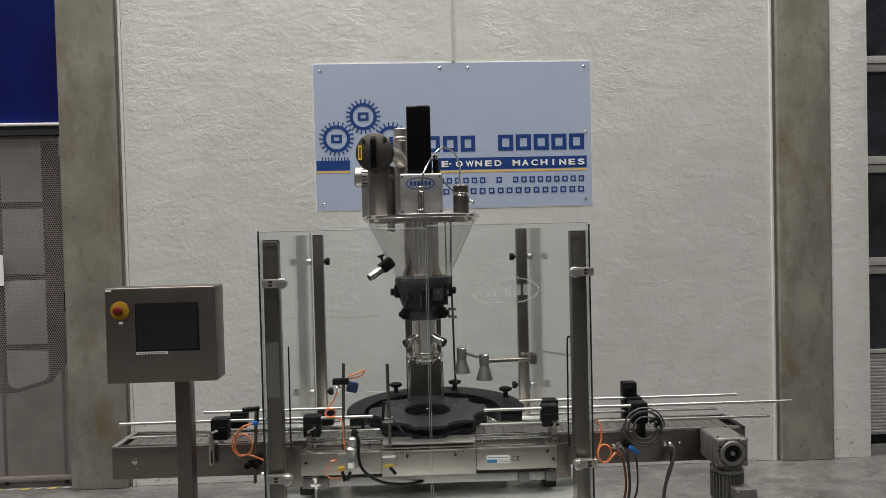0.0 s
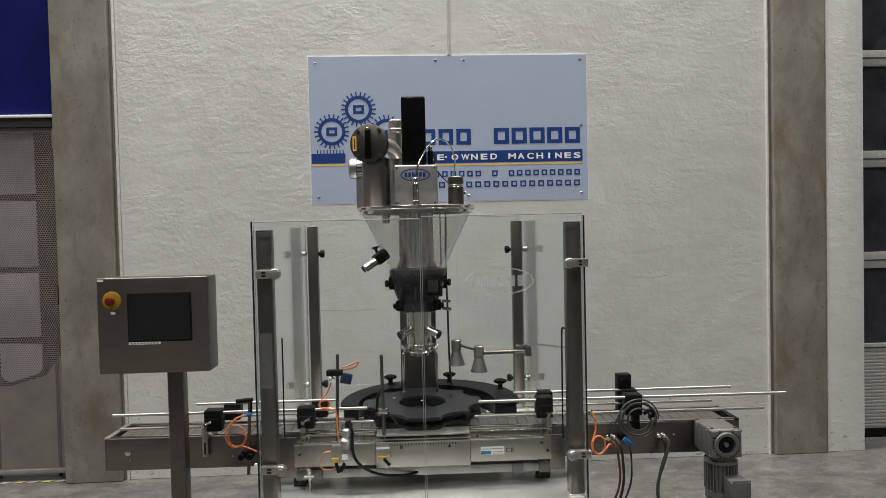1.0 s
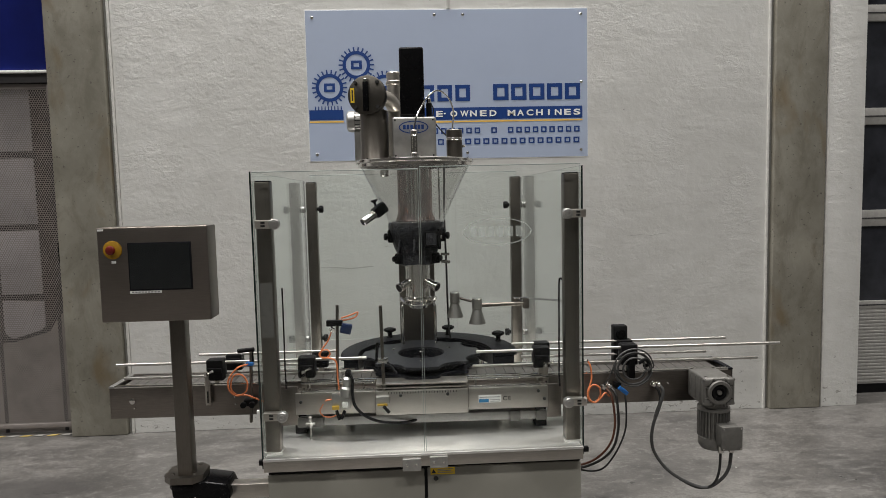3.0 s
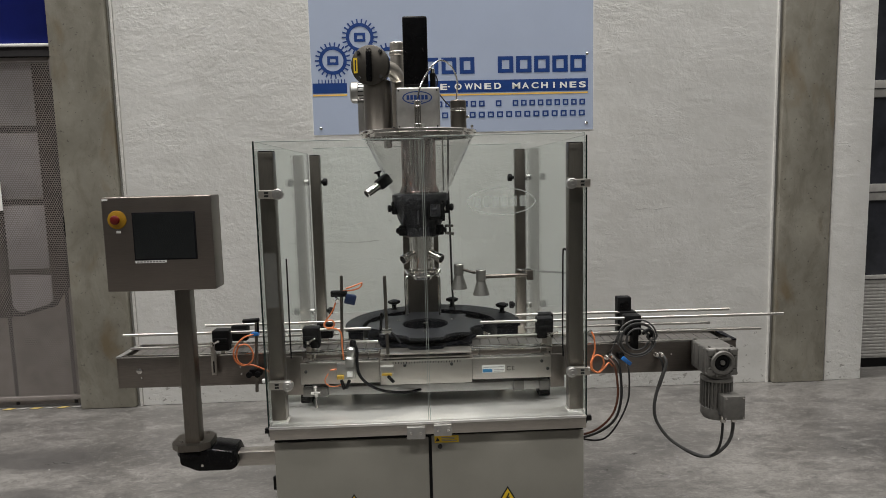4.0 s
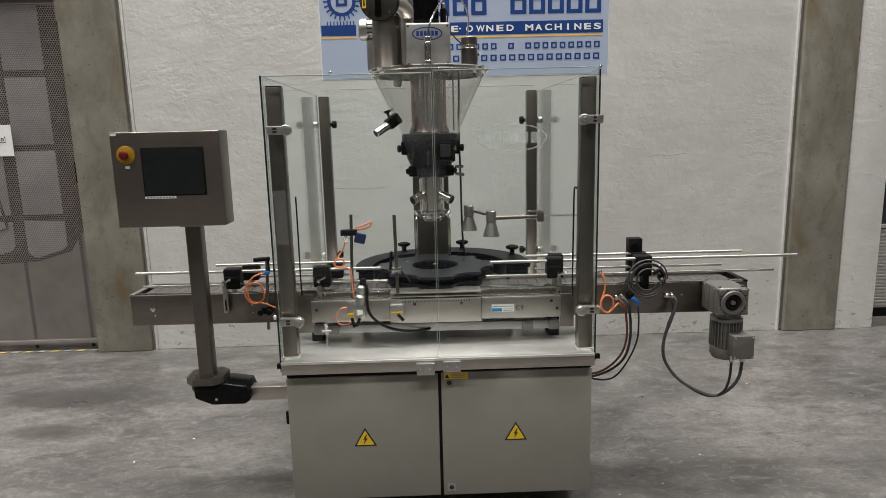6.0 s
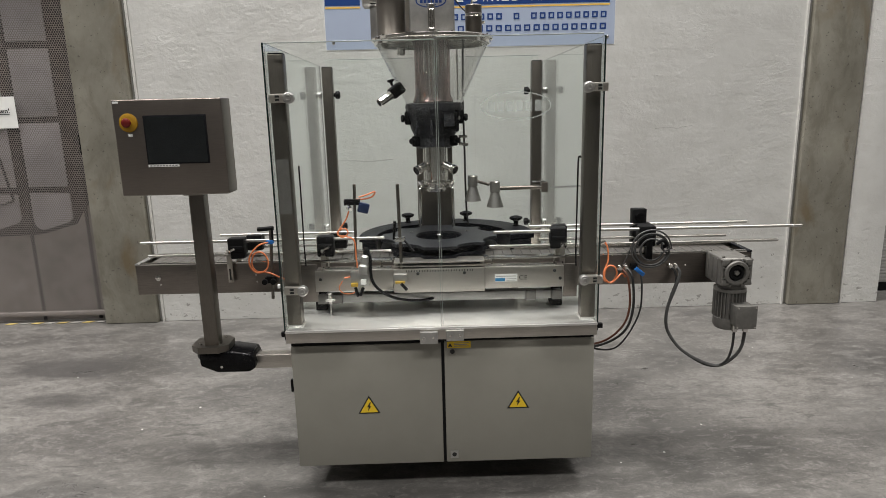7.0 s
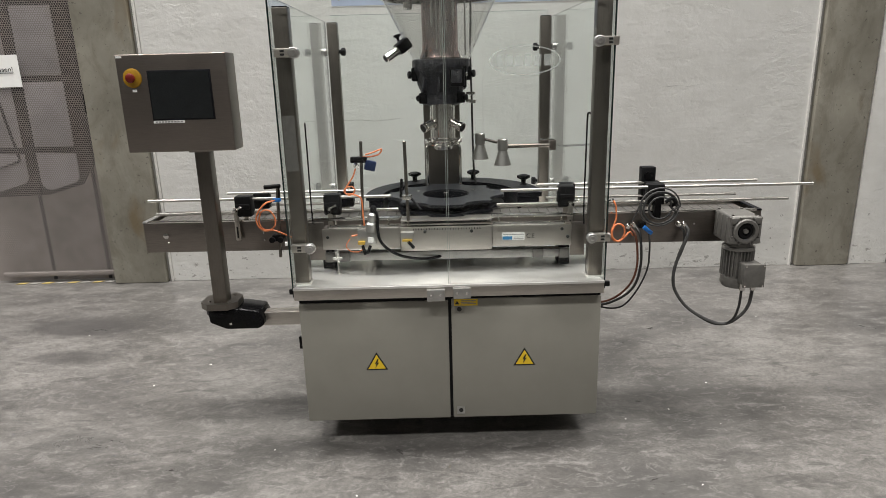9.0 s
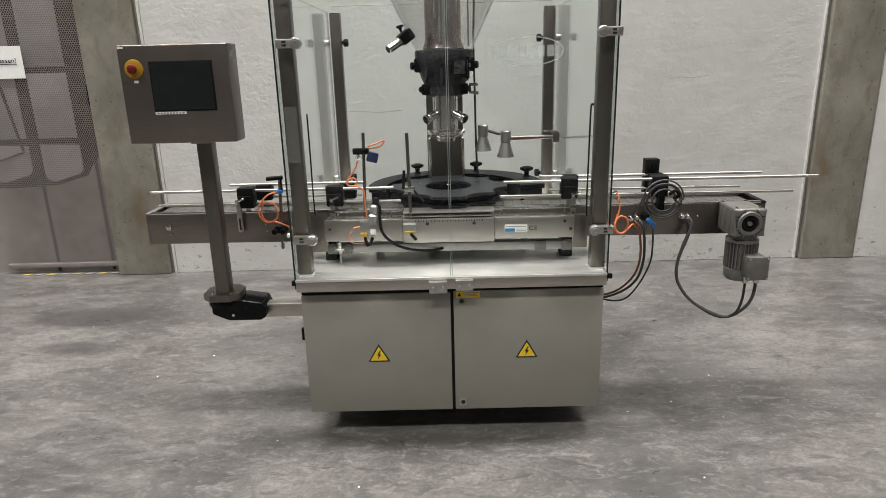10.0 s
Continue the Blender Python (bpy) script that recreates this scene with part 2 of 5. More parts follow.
M_YELLOW = plain("warning_yellow", (0.76, 0.52, 0.02), 0.5, vary=0.05)
M_ESTOP = plain("amber_plastic", (0.32, 0.175, 0.010), 0.6, vary=0.08, spec=0.25)
M_RED = plain("red_plastic", (0.12, 0.008, 0.006), 0.4, spec=0.3)
M_WHITE = plain("white_label", (0.80, 0.80, 0.78), 0.5, vary=0.03)
M_INK = plain("black_ink", (0.012, 0.012, 0.012), 0.55)
M_GREYINK = plain("grey_ink", (0.25, 0.25, 0.25), 0.6)
M_LBLUE = plain("label_blue", (0.03, 0.20, 0.42), 0.5)
M_SIGN = plain("pale_blue_sign_sheet", (0.355, 0.412, 0.535), 0.42, vary=0.03, scale=2)
M_SIGNBLUE = plain("sign_blue_foil", (0.006, 0.040, 0.185), 0.4, vary=0.05)
M_SIGNYEL = plain("sign_yellow_foil", (0.75, 0.47, 0.10), 0.4, vary=0.05)
M_ORANGE = plain("orange_cable", (0.66, 0.20, 0.075), 0.45)
M_CABLE = plain("grey_cable", (0.050, 0.050, 0.049), 0.45)
M_DKCABLE = plain("dark_cable", (0.016, 0.016, 0.016), 0.45)
M_BLUEP = plain("blue_plastic", (0.02, 0.16, 0.50), 0.4)
M_NAVY = plain("navy_sensor", (0.010, 0.022, 0.07), 0.35)
M_SCREEN = plain("dark_touch_screen", (0.010, 0.012, 0.013), 0.18, vary=0.2)
M_BRASS = plain("brass_yellow", (0.55, 0.36, 0.06), 0.4, 0.5)
M_GLASS = clear_material("guard_glass", (0.983, 0.998, 0.993))
M_GLASSEDGE = plain("glass_edge", (0.012, 0.022, 0.02), 0.2)
M_GLASSLIGHT = plain("ground_glass_edge", (0.30, 0.34, 0.32), 0.35)
M_BROWN = plain("brown_cable", (0.10, 0.035, 0.018), 0.45)
M_DULLYEL = plain("worn_yellow_tape", (0.36, 0.27, 0.09), 0.8, vary=0.4)
M_ETCH = clear_material("etched_film", (0.95, 0.96, 0.955), 0.3, 1.3, haze=0.24)
M_ACRYL = clear_material("acrylic_hopper", (0.988, 0.984, 0.98), 0.03, 1.75, haze=0.03)


# ---- mesh helpers ----
def append(bm, other, m=None):
    me = bpy.data.meshes.new("tmp")
    other.to_mesh(me)
    other.free()
    if m is not None:
        me.transform(m)
    bm.from_mesh(me)
    bpy.data.meshes.remove(me)
    return bm


def box(x0, x1, y0, y1, z0, z1, r=0.0, seg=2, bm=None):
    t = bmesh.new()
    bmesh.ops.create_cube(t, size=1.0)
    for v in t.verts:
        v.co = Vector(((x0 + x1) / 2 + v.co.x * (x1 - x0), (y0 + y1) / 2 + v.co.y * (y1 - y0), (z0 + z1) / 2 + v.co.z * (z1 - z0)))
    if r:
        bmesh.ops.bevel(t, geom=t.edges[:], offset=r, segments=seg, profile=0.5, affect="EDGES")
    return t if bm is None else append(bm, t)


def lathe(profile, at, axis=(0, 0, 1), seg=32, bm=None):
    """Turns (radius, height) pairs round an axis through the point at."""
    t = bmesh.new()
    rings = []
    for r, h in profile:
        if r < 1e-6:
            rings.append([t.verts.new((0, 0, h))])
        else:
            rings.append([t.verts.new((r * math.cos(2 * math.pi * i / seg), r * math.sin(2 * math.pi * i / seg), h)) for i in range(seg)])
    for a, b in zip(rings, rings[1:]):
        for i in range(seg):
            j = (i + 1) % seg
            if len(a) == 1 and len(b) == 1:
                continue
            if len(a) == 1:
                t.faces.new((a[0], b[i], b[j]))
            elif len(b) == 1:
                t.faces.new((a[i], a[j], b[0]))
            else:
                t.faces.new((a[i], a[j], b[j], b[i]))
    bmesh.ops.recalc_face_normals(t, faces=t.faces[:])
    turn = Vector((0, 0, 1)).rotation_difference(Vector(axis)).to_matrix().to_4x4()
    m = Matrix.Translation(at) @ turn
    full = bmesh.new() if bm is None else bm
    return append(full, t, m)


def rod(p, q, r, seg=14, bm=None, cap=0.0):
    p, q = Vector(p), Vector(q)
    n = (q - p).length
    c = min(cap or r * 0.25, n * 0.3)
    return lathe([(0, 0), (r - c, 0), (r, c), (r, n - c), (r - c, n), (0, n)], p, q - p, seg, bm)


def smooth_path(points, steps=8):
    p = [Vector(a) for a in points]
    p = [p[0] * 2 - p[1]] + p + [p[-1] * 2 - p[-2]]
    out = []
    for a, b, c, d in zip(p, p[1:], p[2:], p[3:]):
        for k in range(steps):
            t = k / steps
            out.append(0.5 * (2 * b + (c - a) * t + (2 * a - 5 * b + 4 * c - d) * t * t + (3 * b - a - 3 * c + d) * t ** 3))
    return out + [p[-2]]


def tube(points, r, seg=8, steps=8, bm=None, straight=False):
    path = [Vector(a) for a in points] if straight else smooth_path(points, steps)
    t = bmesh.new()
    rings, side = [], None
    for i, c in enumerate(path):
        d = (path[min(i + 1, len(path) - 1)] - path[max(i - 1, 0)]).normalized()
        if side is None:
            side = d.orthogonal().normalized()
        side = (side - d * side.dot(d)).normalized()
        up = d.cross(side)
        rings.append([t.verts.new(c + r * (math.cos(2 * math.pi * k / seg) * side + math.sin(2 * math.pi * k / seg) * up)) for k in range(seg)])
    for a, b in zip(rings, rings[1:]):
        for k in range(seg):
            t.faces.new((a[k], a[(k + 1) % seg], b[(k + 1) % seg], b[k]))
    t.faces.new(rings[0][::-1])
    t.faces.new(rings[-1])
    bmesh.ops.recalc_face_normals(t, faces=t.faces[:])
    return t if bm is None else append(bm, t)


def slab(outline, z0, z1, m=None, holes_ring=None, bm=None):
    """Extrudes an outline of (x, y); with holes_ring of the same count it becomes a ring."""
    t = bmesh.new()
    n = len(outline)
    lo = [t.verts.new((x, y, z0)) for x, y in outline]
    hi = [t.verts.new((x, y, z1)) for x, y in outline]
    if holes_ring:
        li = [t.verts.new((x, y, z0)) for x, y in holes_ring]
        hj = [t.verts.new((x, y, z1)) for x, y in holes_ring]
    for i in range(n):
        j = (i + 1) % n
        t.faces.new((lo[i], lo[j], hi[j], hi[i]))
        if holes_ring:
            t.faces.new((li[j], li[i], hj[i], hj[j]))
            t.faces.new((hi[i], hi[j], hj[j], hj[i]))
            t.faces.new((lo[j], lo[i], li[i], li[j]))
    if not holes_ring:
        t.faces.new(hi)
        t.faces.new(lo[::-1])
    bmesh.ops.recalc_face_normals(t, faces=t.faces[:])
    full = bmesh.new() if bm is None else bm
    return append(full, t, m)


def upright(x, y, z):
    """Turns a flat outline to stand in a wall plane that faces -y, its local z towards the viewer."""
    return Matrix.Translation((x, y, z)) @ Matrix.Rotation(radians(90), 4, "X")


def to_object(name, bm, mat, sharp=35):
    me = bpy.data.meshes.new(name)
    bm.to_mesh(me)
    bm.free()
    for m in (mat if isinstance(mat, (list, tuple)) else (mat,)):
        me.materials.append(m)
    me.polygons.foreach_set("use_smooth", [True] * len(me.polygons))
    me.set_sharp_from_angle(angle=radians(sharp))
    return new(name, me)


def structure(name, bm, mat, label, category):
    return tagged(to_object(name, bm, mat), label, category, kind="structure")


def thing(name, at, label, category, group="", turn=0.0):
    ob = new(name)
    ob.empty_display_size = 0.05
    ob.location = at
    ob.rotation_euler = (0, 0, radians(turn))
    ob["base"] = at
    return tagged(ob, label, category, group)


def part(name, bm, mat, parent, label=""):
    """A mesh under a thing or a part, its vertices given in the place's own axes."""
    ob = to_object(name, bm, mat)
    ob.parent = parent
    if parent.type == "EMPTY":
        ob.matrix_parent_inverse = Matrix.Translation(-Vector(parent["base"]))
    return tagged(ob, label)


def single(name, bm, mat, label, category, group=""):
    return tagged(to_object(name, bm, mat), label, category, group)


def lettering(text, x, y, z, height, mat, parent, width=None, spacing=1.0, name="lettering", label="", bold=0.0):
    """Words in the built-in font on a plane that faces -y; x and z are the lower left corner."""
    cu = bpy.data.curves.new("words", "FONT")
    cu.body, cu.size, cu.extrude, cu.space_character = text, height / 0.72, 0.0006, spacing
    cu.offset = bold
    ob = new("words", cu)
    bpy.context.view_layer.update()
    me = bpy.data.meshes.new_from_object(ob.evaluated_get(bpy.context.evaluated_depsgraph_get()))
    bpy.data.objects.remove(ob)
    bm = bmesh.new()
    bm.from_mesh(me)
    bpy.data.meshes.remove(me)
    xs = [v.co.x for v in bm.verts]
    k = (width / (max(xs) - min(xs))) if width else 1.0
    x_low = min(xs)
    for v in bm.verts:
        v.co.x = (v.co.x - x_low) * k
    bm.transform(upright(x, y, z))
    return part(name, bm, mat, parent, label)


# ---- the hall ----
WALL = 4.262
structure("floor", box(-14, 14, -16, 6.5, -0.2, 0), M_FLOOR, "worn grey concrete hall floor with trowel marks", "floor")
structure("ceiling", box(-14, 14, -16, 6.5, 13.4, 13.6), M_CEIL, "grey sheet-metal hall ceiling", "ceiling")
structure("wall_south", box(-14, 14, -16.2, -16, 0, 13.4), M_HALL, "grey hall wall", "wall")
structure("wall_west", box(-14.2, -14, -16, 6.5, 0, 13.4), M_HALL, "grey hall wall", "wall")
structure("wall_east", box(14, 14.2, -16, 6.5, 0, 13.4), M_HALL, "grey hall wall", "wall")
structure("wall_behind", box(-14, 14, 6.5, 6.7, 0, 13.4), M_HALL, "grey wall behind the openings", "wall")
structure("wall_north", box(-1.925, 2.43, WALL, WALL + 0.25, 0, 13.4, 0.006), M_PLASTER, "white painted rough plaster wall panel", "wall")
structure("wall_north_pier", box(2.842, 3.10, WALL - 0.012, WALL + 0.25, 0, 13.4, 0.006), M_PLASTER, "narrow white plaster wall pier beside the sectional door", "wall")
structure("wall_north_west", box(-14, -4.6, WALL, WALL + 0.25, 0, 13.4, 0.006), M_PLASTER, "white plaster wall", "wall")
structure("wall_north_east", box(7.6, 14, WALL, WALL + 0.25, 0, 13.4, 0.006), M_PLASTER, "white plaster wall", "wall")
structure("column_west", box(-2.328, -1.962, 4.23, 4.6, 0, 13.4, 0.012), M_COLUMN, "stained grey concrete column", "column")
structure("column_east", box(2.452, 2.818, 4.23, 4.6, 0, 13.4, 0.012), M_COLUMN, "stained grey concrete column with rust marks", "column")
for nm, a, b in (("trim_west", -1.962, -1.925), ("trim_east", 2.43, 2.452), ("trim_pier", 2.818, 2.842)):
    structure(nm, box(a, b, 4.272, 4.5, 0, 13.4), M_SEAL, "grey sealed joint between column and wall", "joint")
structure("trim_edge_west", box(-1.940, -1.926, 4.248, 4.29, 0, 13.4, 0.004), M_EDGE, "white chamfered wall edge", "edge trim")
structure("trim_edge_pier", box(2.829, 2.841, 4.240, 4.28, 0, 13.4, 0.004), M_EDGE, "white chamfered wall edge", "edge trim")
structure("trim_edge_east", box(2.414, 2.429, 4.250, 4.29, 0, 13.4, 0.004), M_EDGE, "white chamfered wall edge", "edge trim")
structure("trim_conduit", box(0.238, 0.262, 4.248, 4.264, 2.772, 13.4, 0.003), M_EDGE, "white painted cable duct running up the wall", "cable duct")


def wall_crack(x0, x1, z, thick, seed):
    rnd = random.Random(seed)
    top, low = [], []
    n = 26
    drift = 0.0
    for i in range(n + 1):
        drift += rnd.uniform(-0.004, 0.004)
        x = x0 + (x1 - x0) * i / n
        t = thick * rnd.uniform(0.3, 1.0) * (0.2 if i in (0, n) else 1)
        top.append((x, z + drift + t))
        low.append((x, z + drift - t))
    m = Matrix.Translation((0, WALL - 0.0004, 0)) @ Matrix.Rotation(radians(90), 4, "X")
    structure("wall_crack", slab(low + top[::-1], -0.001, 0.0006, m), M_SEAL, "fine dark crack in the plaster", "crack")


wall_crack(-0.74, -0.28, 1.085, 0.0018, 1)
wall_crack(1.45, 1.72, 1.245, 0.0012, 2)
wall_crack(2.86, 3.02, 1.93, 0.0016, 3)


def perforated_sheet(x0, x1, z0, z1, y, pitch):
    """A sheet with staggered round holes, as faces round each hole on the front."""
    verts, faces = [], []
    rows = int((z1 - z0) / (pitch * 0.87))
    cols = int((x1 - x0) / pitch)
    px, pz = (x1 - x0) / cols, (z1 - z0) / rows
    r = pitch * 0.40
    for j in range(rows):
        shift = 0.5 * px * (j % 2)
        for i in range(cols if j % 2 == 0 else cols - 1):
            cx, cz = x0 + shift + (i + 0.5) * px, z0 + (j + 0.5) * pz
            b = len(verts)
            for k in range(8):
                a = math.pi / 4 * k
                ox = (1, 1, 0, -1, -1, -1, 0, 1)[k] * px / 2
                oz = (0, 1, 1, 1, 0, -1, -1, -1)[k] * pz / 2
                verts.append((cx + ox, y, cz + oz))
                verts.append((cx + r * math.cos(a), y, cz + r * math.sin(a)))
            for k in range(8):
                o, n = b + 2 * k, b + 2 * ((k + 1) % 8)
                faces.append((o, o + 1, n + 1, n))
    me = bpy.data.meshes.new("perforated_sheet")
    me.from_pydata(verts, [], faces)
    bm = bmesh.new()
    bm.from_mesh(me)
    bpy.data.meshes.remove(me)
    return bm


def west_gate():
    g = tagged(new("door_1"), "grey perforated sheet-metal gate with dark frame bars", "gate", kind="structure")
    g["base"] = (0, 0, 0)
    y = 4.315
    ob = part("perforated_sheet", perforated_sheet(-3.15, -2.338, 0.07, 2.31, y, 0.0155), M_PERF, g, "grey perforated steel sheet")
    ob["kind"] = "stuff"
    for z0, z1 in ((0.045, 0.075), (2.305, 2.335)):
        part("frame_rail", box(-3.15, -2.338, y - 0.004, y + 0.03, z0, z1, 0.002), M_PERF, g)
    part("hook", box(-2.372, -2.338, y - 0.014, y - 0.002, 2.20, 2.33, 0.002), M_PERF, g)
    pull = box(-2.366, -2.358, y - 0.02, y, 1.165, 1.30, 0.002)
    box(-2.358, -2.336, y - 0.02, y, 1.165, 1.178, 0.002, bm=pull)
    box(-2.358, -2.336, y - 0.02, y, 1.287, 1.30, 0.002, bm=pull)
    part("pull_handle", pull, M_BLACK, g, "black pull handle")
    # stripes on the sill
    for i in range(9):
        bm = slab([(0, 0), (0.055, 0), (0.075, 0.028), (0.02, 0.028)], 0, 0.003, Matrix.Translation((-3.05 + i * 0.09, 4.27, 0.002)))
        part("sill_stripe", bm, M_DULLYEL if i % 2 == 0 else M_SEAL, g)


west_gate()
structure("trim_lintel", box(-4.6, -2.33, 4.262, 4.34, 2.396, 2.413, 0.003), M_WHITE, "thin light metal lintel strip above the gate", "trim")
# near-black strip puts the lintel's shadow into the model as colour
structure("trim_lintel_shadow", box(-4.6, -2.33, 4.285, 4.42, 2.338, 2.396), M_DARK, "near-black strip painting the shadow under the lintel", "track")
structure("panel_blue", box(-4.6, -2.345, 4.29, 4.34, 2.415, 13.4, 0.002), M_BLUE, "dark blue sheet cladding above the gate", "cladding")


def back_panels():
    g = tagged(new("door_2"), "row of grey flat panels in a dark frame behind the gate", "panel door", kind="structure")
    g["base"] = (0, 0, 0)
    part("frame", box(-4.6, -2.1, 4.66, 4.74, 0, 2.6), M_DARK, g, "dark frame")
    for x0, x1 in ((-2.782, -2.517), (-3.135, -2.868)):
        for z0, z1 in ((1.905, 2.335), (1.424, 1.860), (0.952, 1.382)):
            part("panel", box(x0, x1, 4.355, 4.365, z0, z1, 0.003), M_GREYPANE, g)
        low = [(0.0, 0.912), (0.0, 0.700), (0.022, 0.668), (0.06, 0.655), (0.235, 0.705), (0.266, 0.735), (0.268, 0.905)]
        part("panel", slab([(x0 + a, b) for a, b in low], 0, 0.01, upright(0, 4.365, 0)), M_GREYPANE, g, "torn grey lower panel")
    # added sheet whose brown tone imitates a reflection low behind the mesh
    low_refl = [(-3.4, 0.0), (-2.338, 0.0), (-2.338, 0.86), (-2.43, 0.80), (-2.50, 0.69), (-2.75, 0.62), (-3.4, 0.60)]
    part("reflection_sheet", slab(low_refl, 0, 0.01, upright(0, 4.385, 0)), M_LOWREFL, g, "added brownish grey sheet imitating a reflection behind the mesh")
    part("tie_rod", rod((-2.975, 4.345, 1.36), (-2.893, 4.345, 0.87), 0.009, 10), M_DARK, g, "dark slanting rod")
    part("tie_rod", rod((-3.10, 4.345, 0.80), (-2.893, 4.345, 0.865), 0.007, 10), M_DARK, g)
    for x in (-2.825, -2.43):
        part("upright", box(x - 0.012, x + 0.012, 4.372, 4.39, 0, 2.36), M_DARK, g)


back_panels()


def paper_notice():
    n = thing("paper_notice", (-2.90, 4.30, 1.45), "white paper notice with a black underlined word, fixed to the gate", "notice")
    part("sheet", box(-3.047, -2.750, 4.300, 4.302, 1.352, 1.556), M_WHITE, n)
    lettering("schliessen!", -2.987, 4.2985, 1.452, 0.030, M_INK, n, width=0.195, name="word")
    part("underline", box(-2.987, -2.792, 4.2975, 4.2995, 1.441, 1.445), M_INK, n)


paper_notice()


def sectional_door():
    g = tagged(new("door_3"), "sectional door with grey frame bars, dark windows and a ribbed lower panel", "sectional door", kind="structure")
    g["base"] = (0, 0, 0)
    y = 4.52
    bars = [(0.64, 0.70), (1.255, 1.375), (1.995, 2.115), (2.73, 2.845), (3.46, 3.58)]
    for z0, z1 in bars:
        part("rail", box(3.0, 7.6, y - 0.02, y + 0.03, z0, z1, 0.004), M_DOORALU, g)
        part("gasket", box(3.0, 7.6, y - 0.024, y - 0.019, (z0 + z1) / 2 - 0.004, (z0 + z1) / 2 + 0.004), M_DARK, g)
    for (a, b), (c, d) in zip(bars, bars[1:]):
        for k in range(4):
            x0 = 3.02 + k * 1.15
            part("pane", box(x0, x0 + 1.09, y + 0.002, y + 0.012, b, c), M_PANE, g)
            part("mullion", box(x0 + 1.09, x0 + 1.15, y - 0.02, y + 0.03, b, c, 0.003), M_DOORALU, g)
    low = box(3.0, 7.6, y - 0.015, y + 0.03, 0.07, 0.64, 0.003)
    for i in range(22):
        box(3.0, 7.6, y - 0.019, y - 0.013, 0.085 + i * 0.025, 0.10 + i * 0.025, 0.0015, 1, bm=low)
    part("lower_panel", low, M_DOORALU, g, "ribbed grey lower panel")
    part("bottom_seal", box(3.0, 7.6, y - 0.01, y + 0.03, 0.0, 0.07), M_BLACK, g)
    part("upper_panel", box(3.0, 7.6, y - 0.015, y + 0.03, 3.58, 13.4), M_DOORALU, g)


sectional_door()

for lx, ly in LAMPS:
    fx = thing("ceiling_light", (lx, ly, LAMP_Z), "broad white ceiling luminaire hung under the roof", "ceiling light", "ceiling lights")
    part("housing", box(lx - 1.52, lx + 1.52, ly - 0.68, ly + 0.68, LAMP_Z + 0.01, LAMP_Z + 0.09, 0.01), M_WHITE, fx)
    for dx in (-1.2, 1.2):
        part("hanger", rod((lx + dx, ly, LAMP_Z + 0.08), (lx + dx, ly, 13.4), 0.006, 6), M_CHROME, fx)


# ---- the wall sign ----
def gear_outline(r, tooth, n):
    out, step = [], 2 * math.pi / n
    for i in range(n):
        for a, rr in ((-0.5, r), (-0.17, r), (-0.15, r + tooth), (0.15, r + tooth), (0.17, r), (0.34, r)):
            out.append((rr * math.cos((i + a) * step), rr * math.sin((i + a) * step)))
    return out


def gear_ring(r, tooth, inner, n):
    o = gear_outline(r, tooth, n)
    ang = [math.atan2(b, a) for a, b in o]
    return o, [(inner * math.cos(a), inner * math.sin(a)) for a in ang]


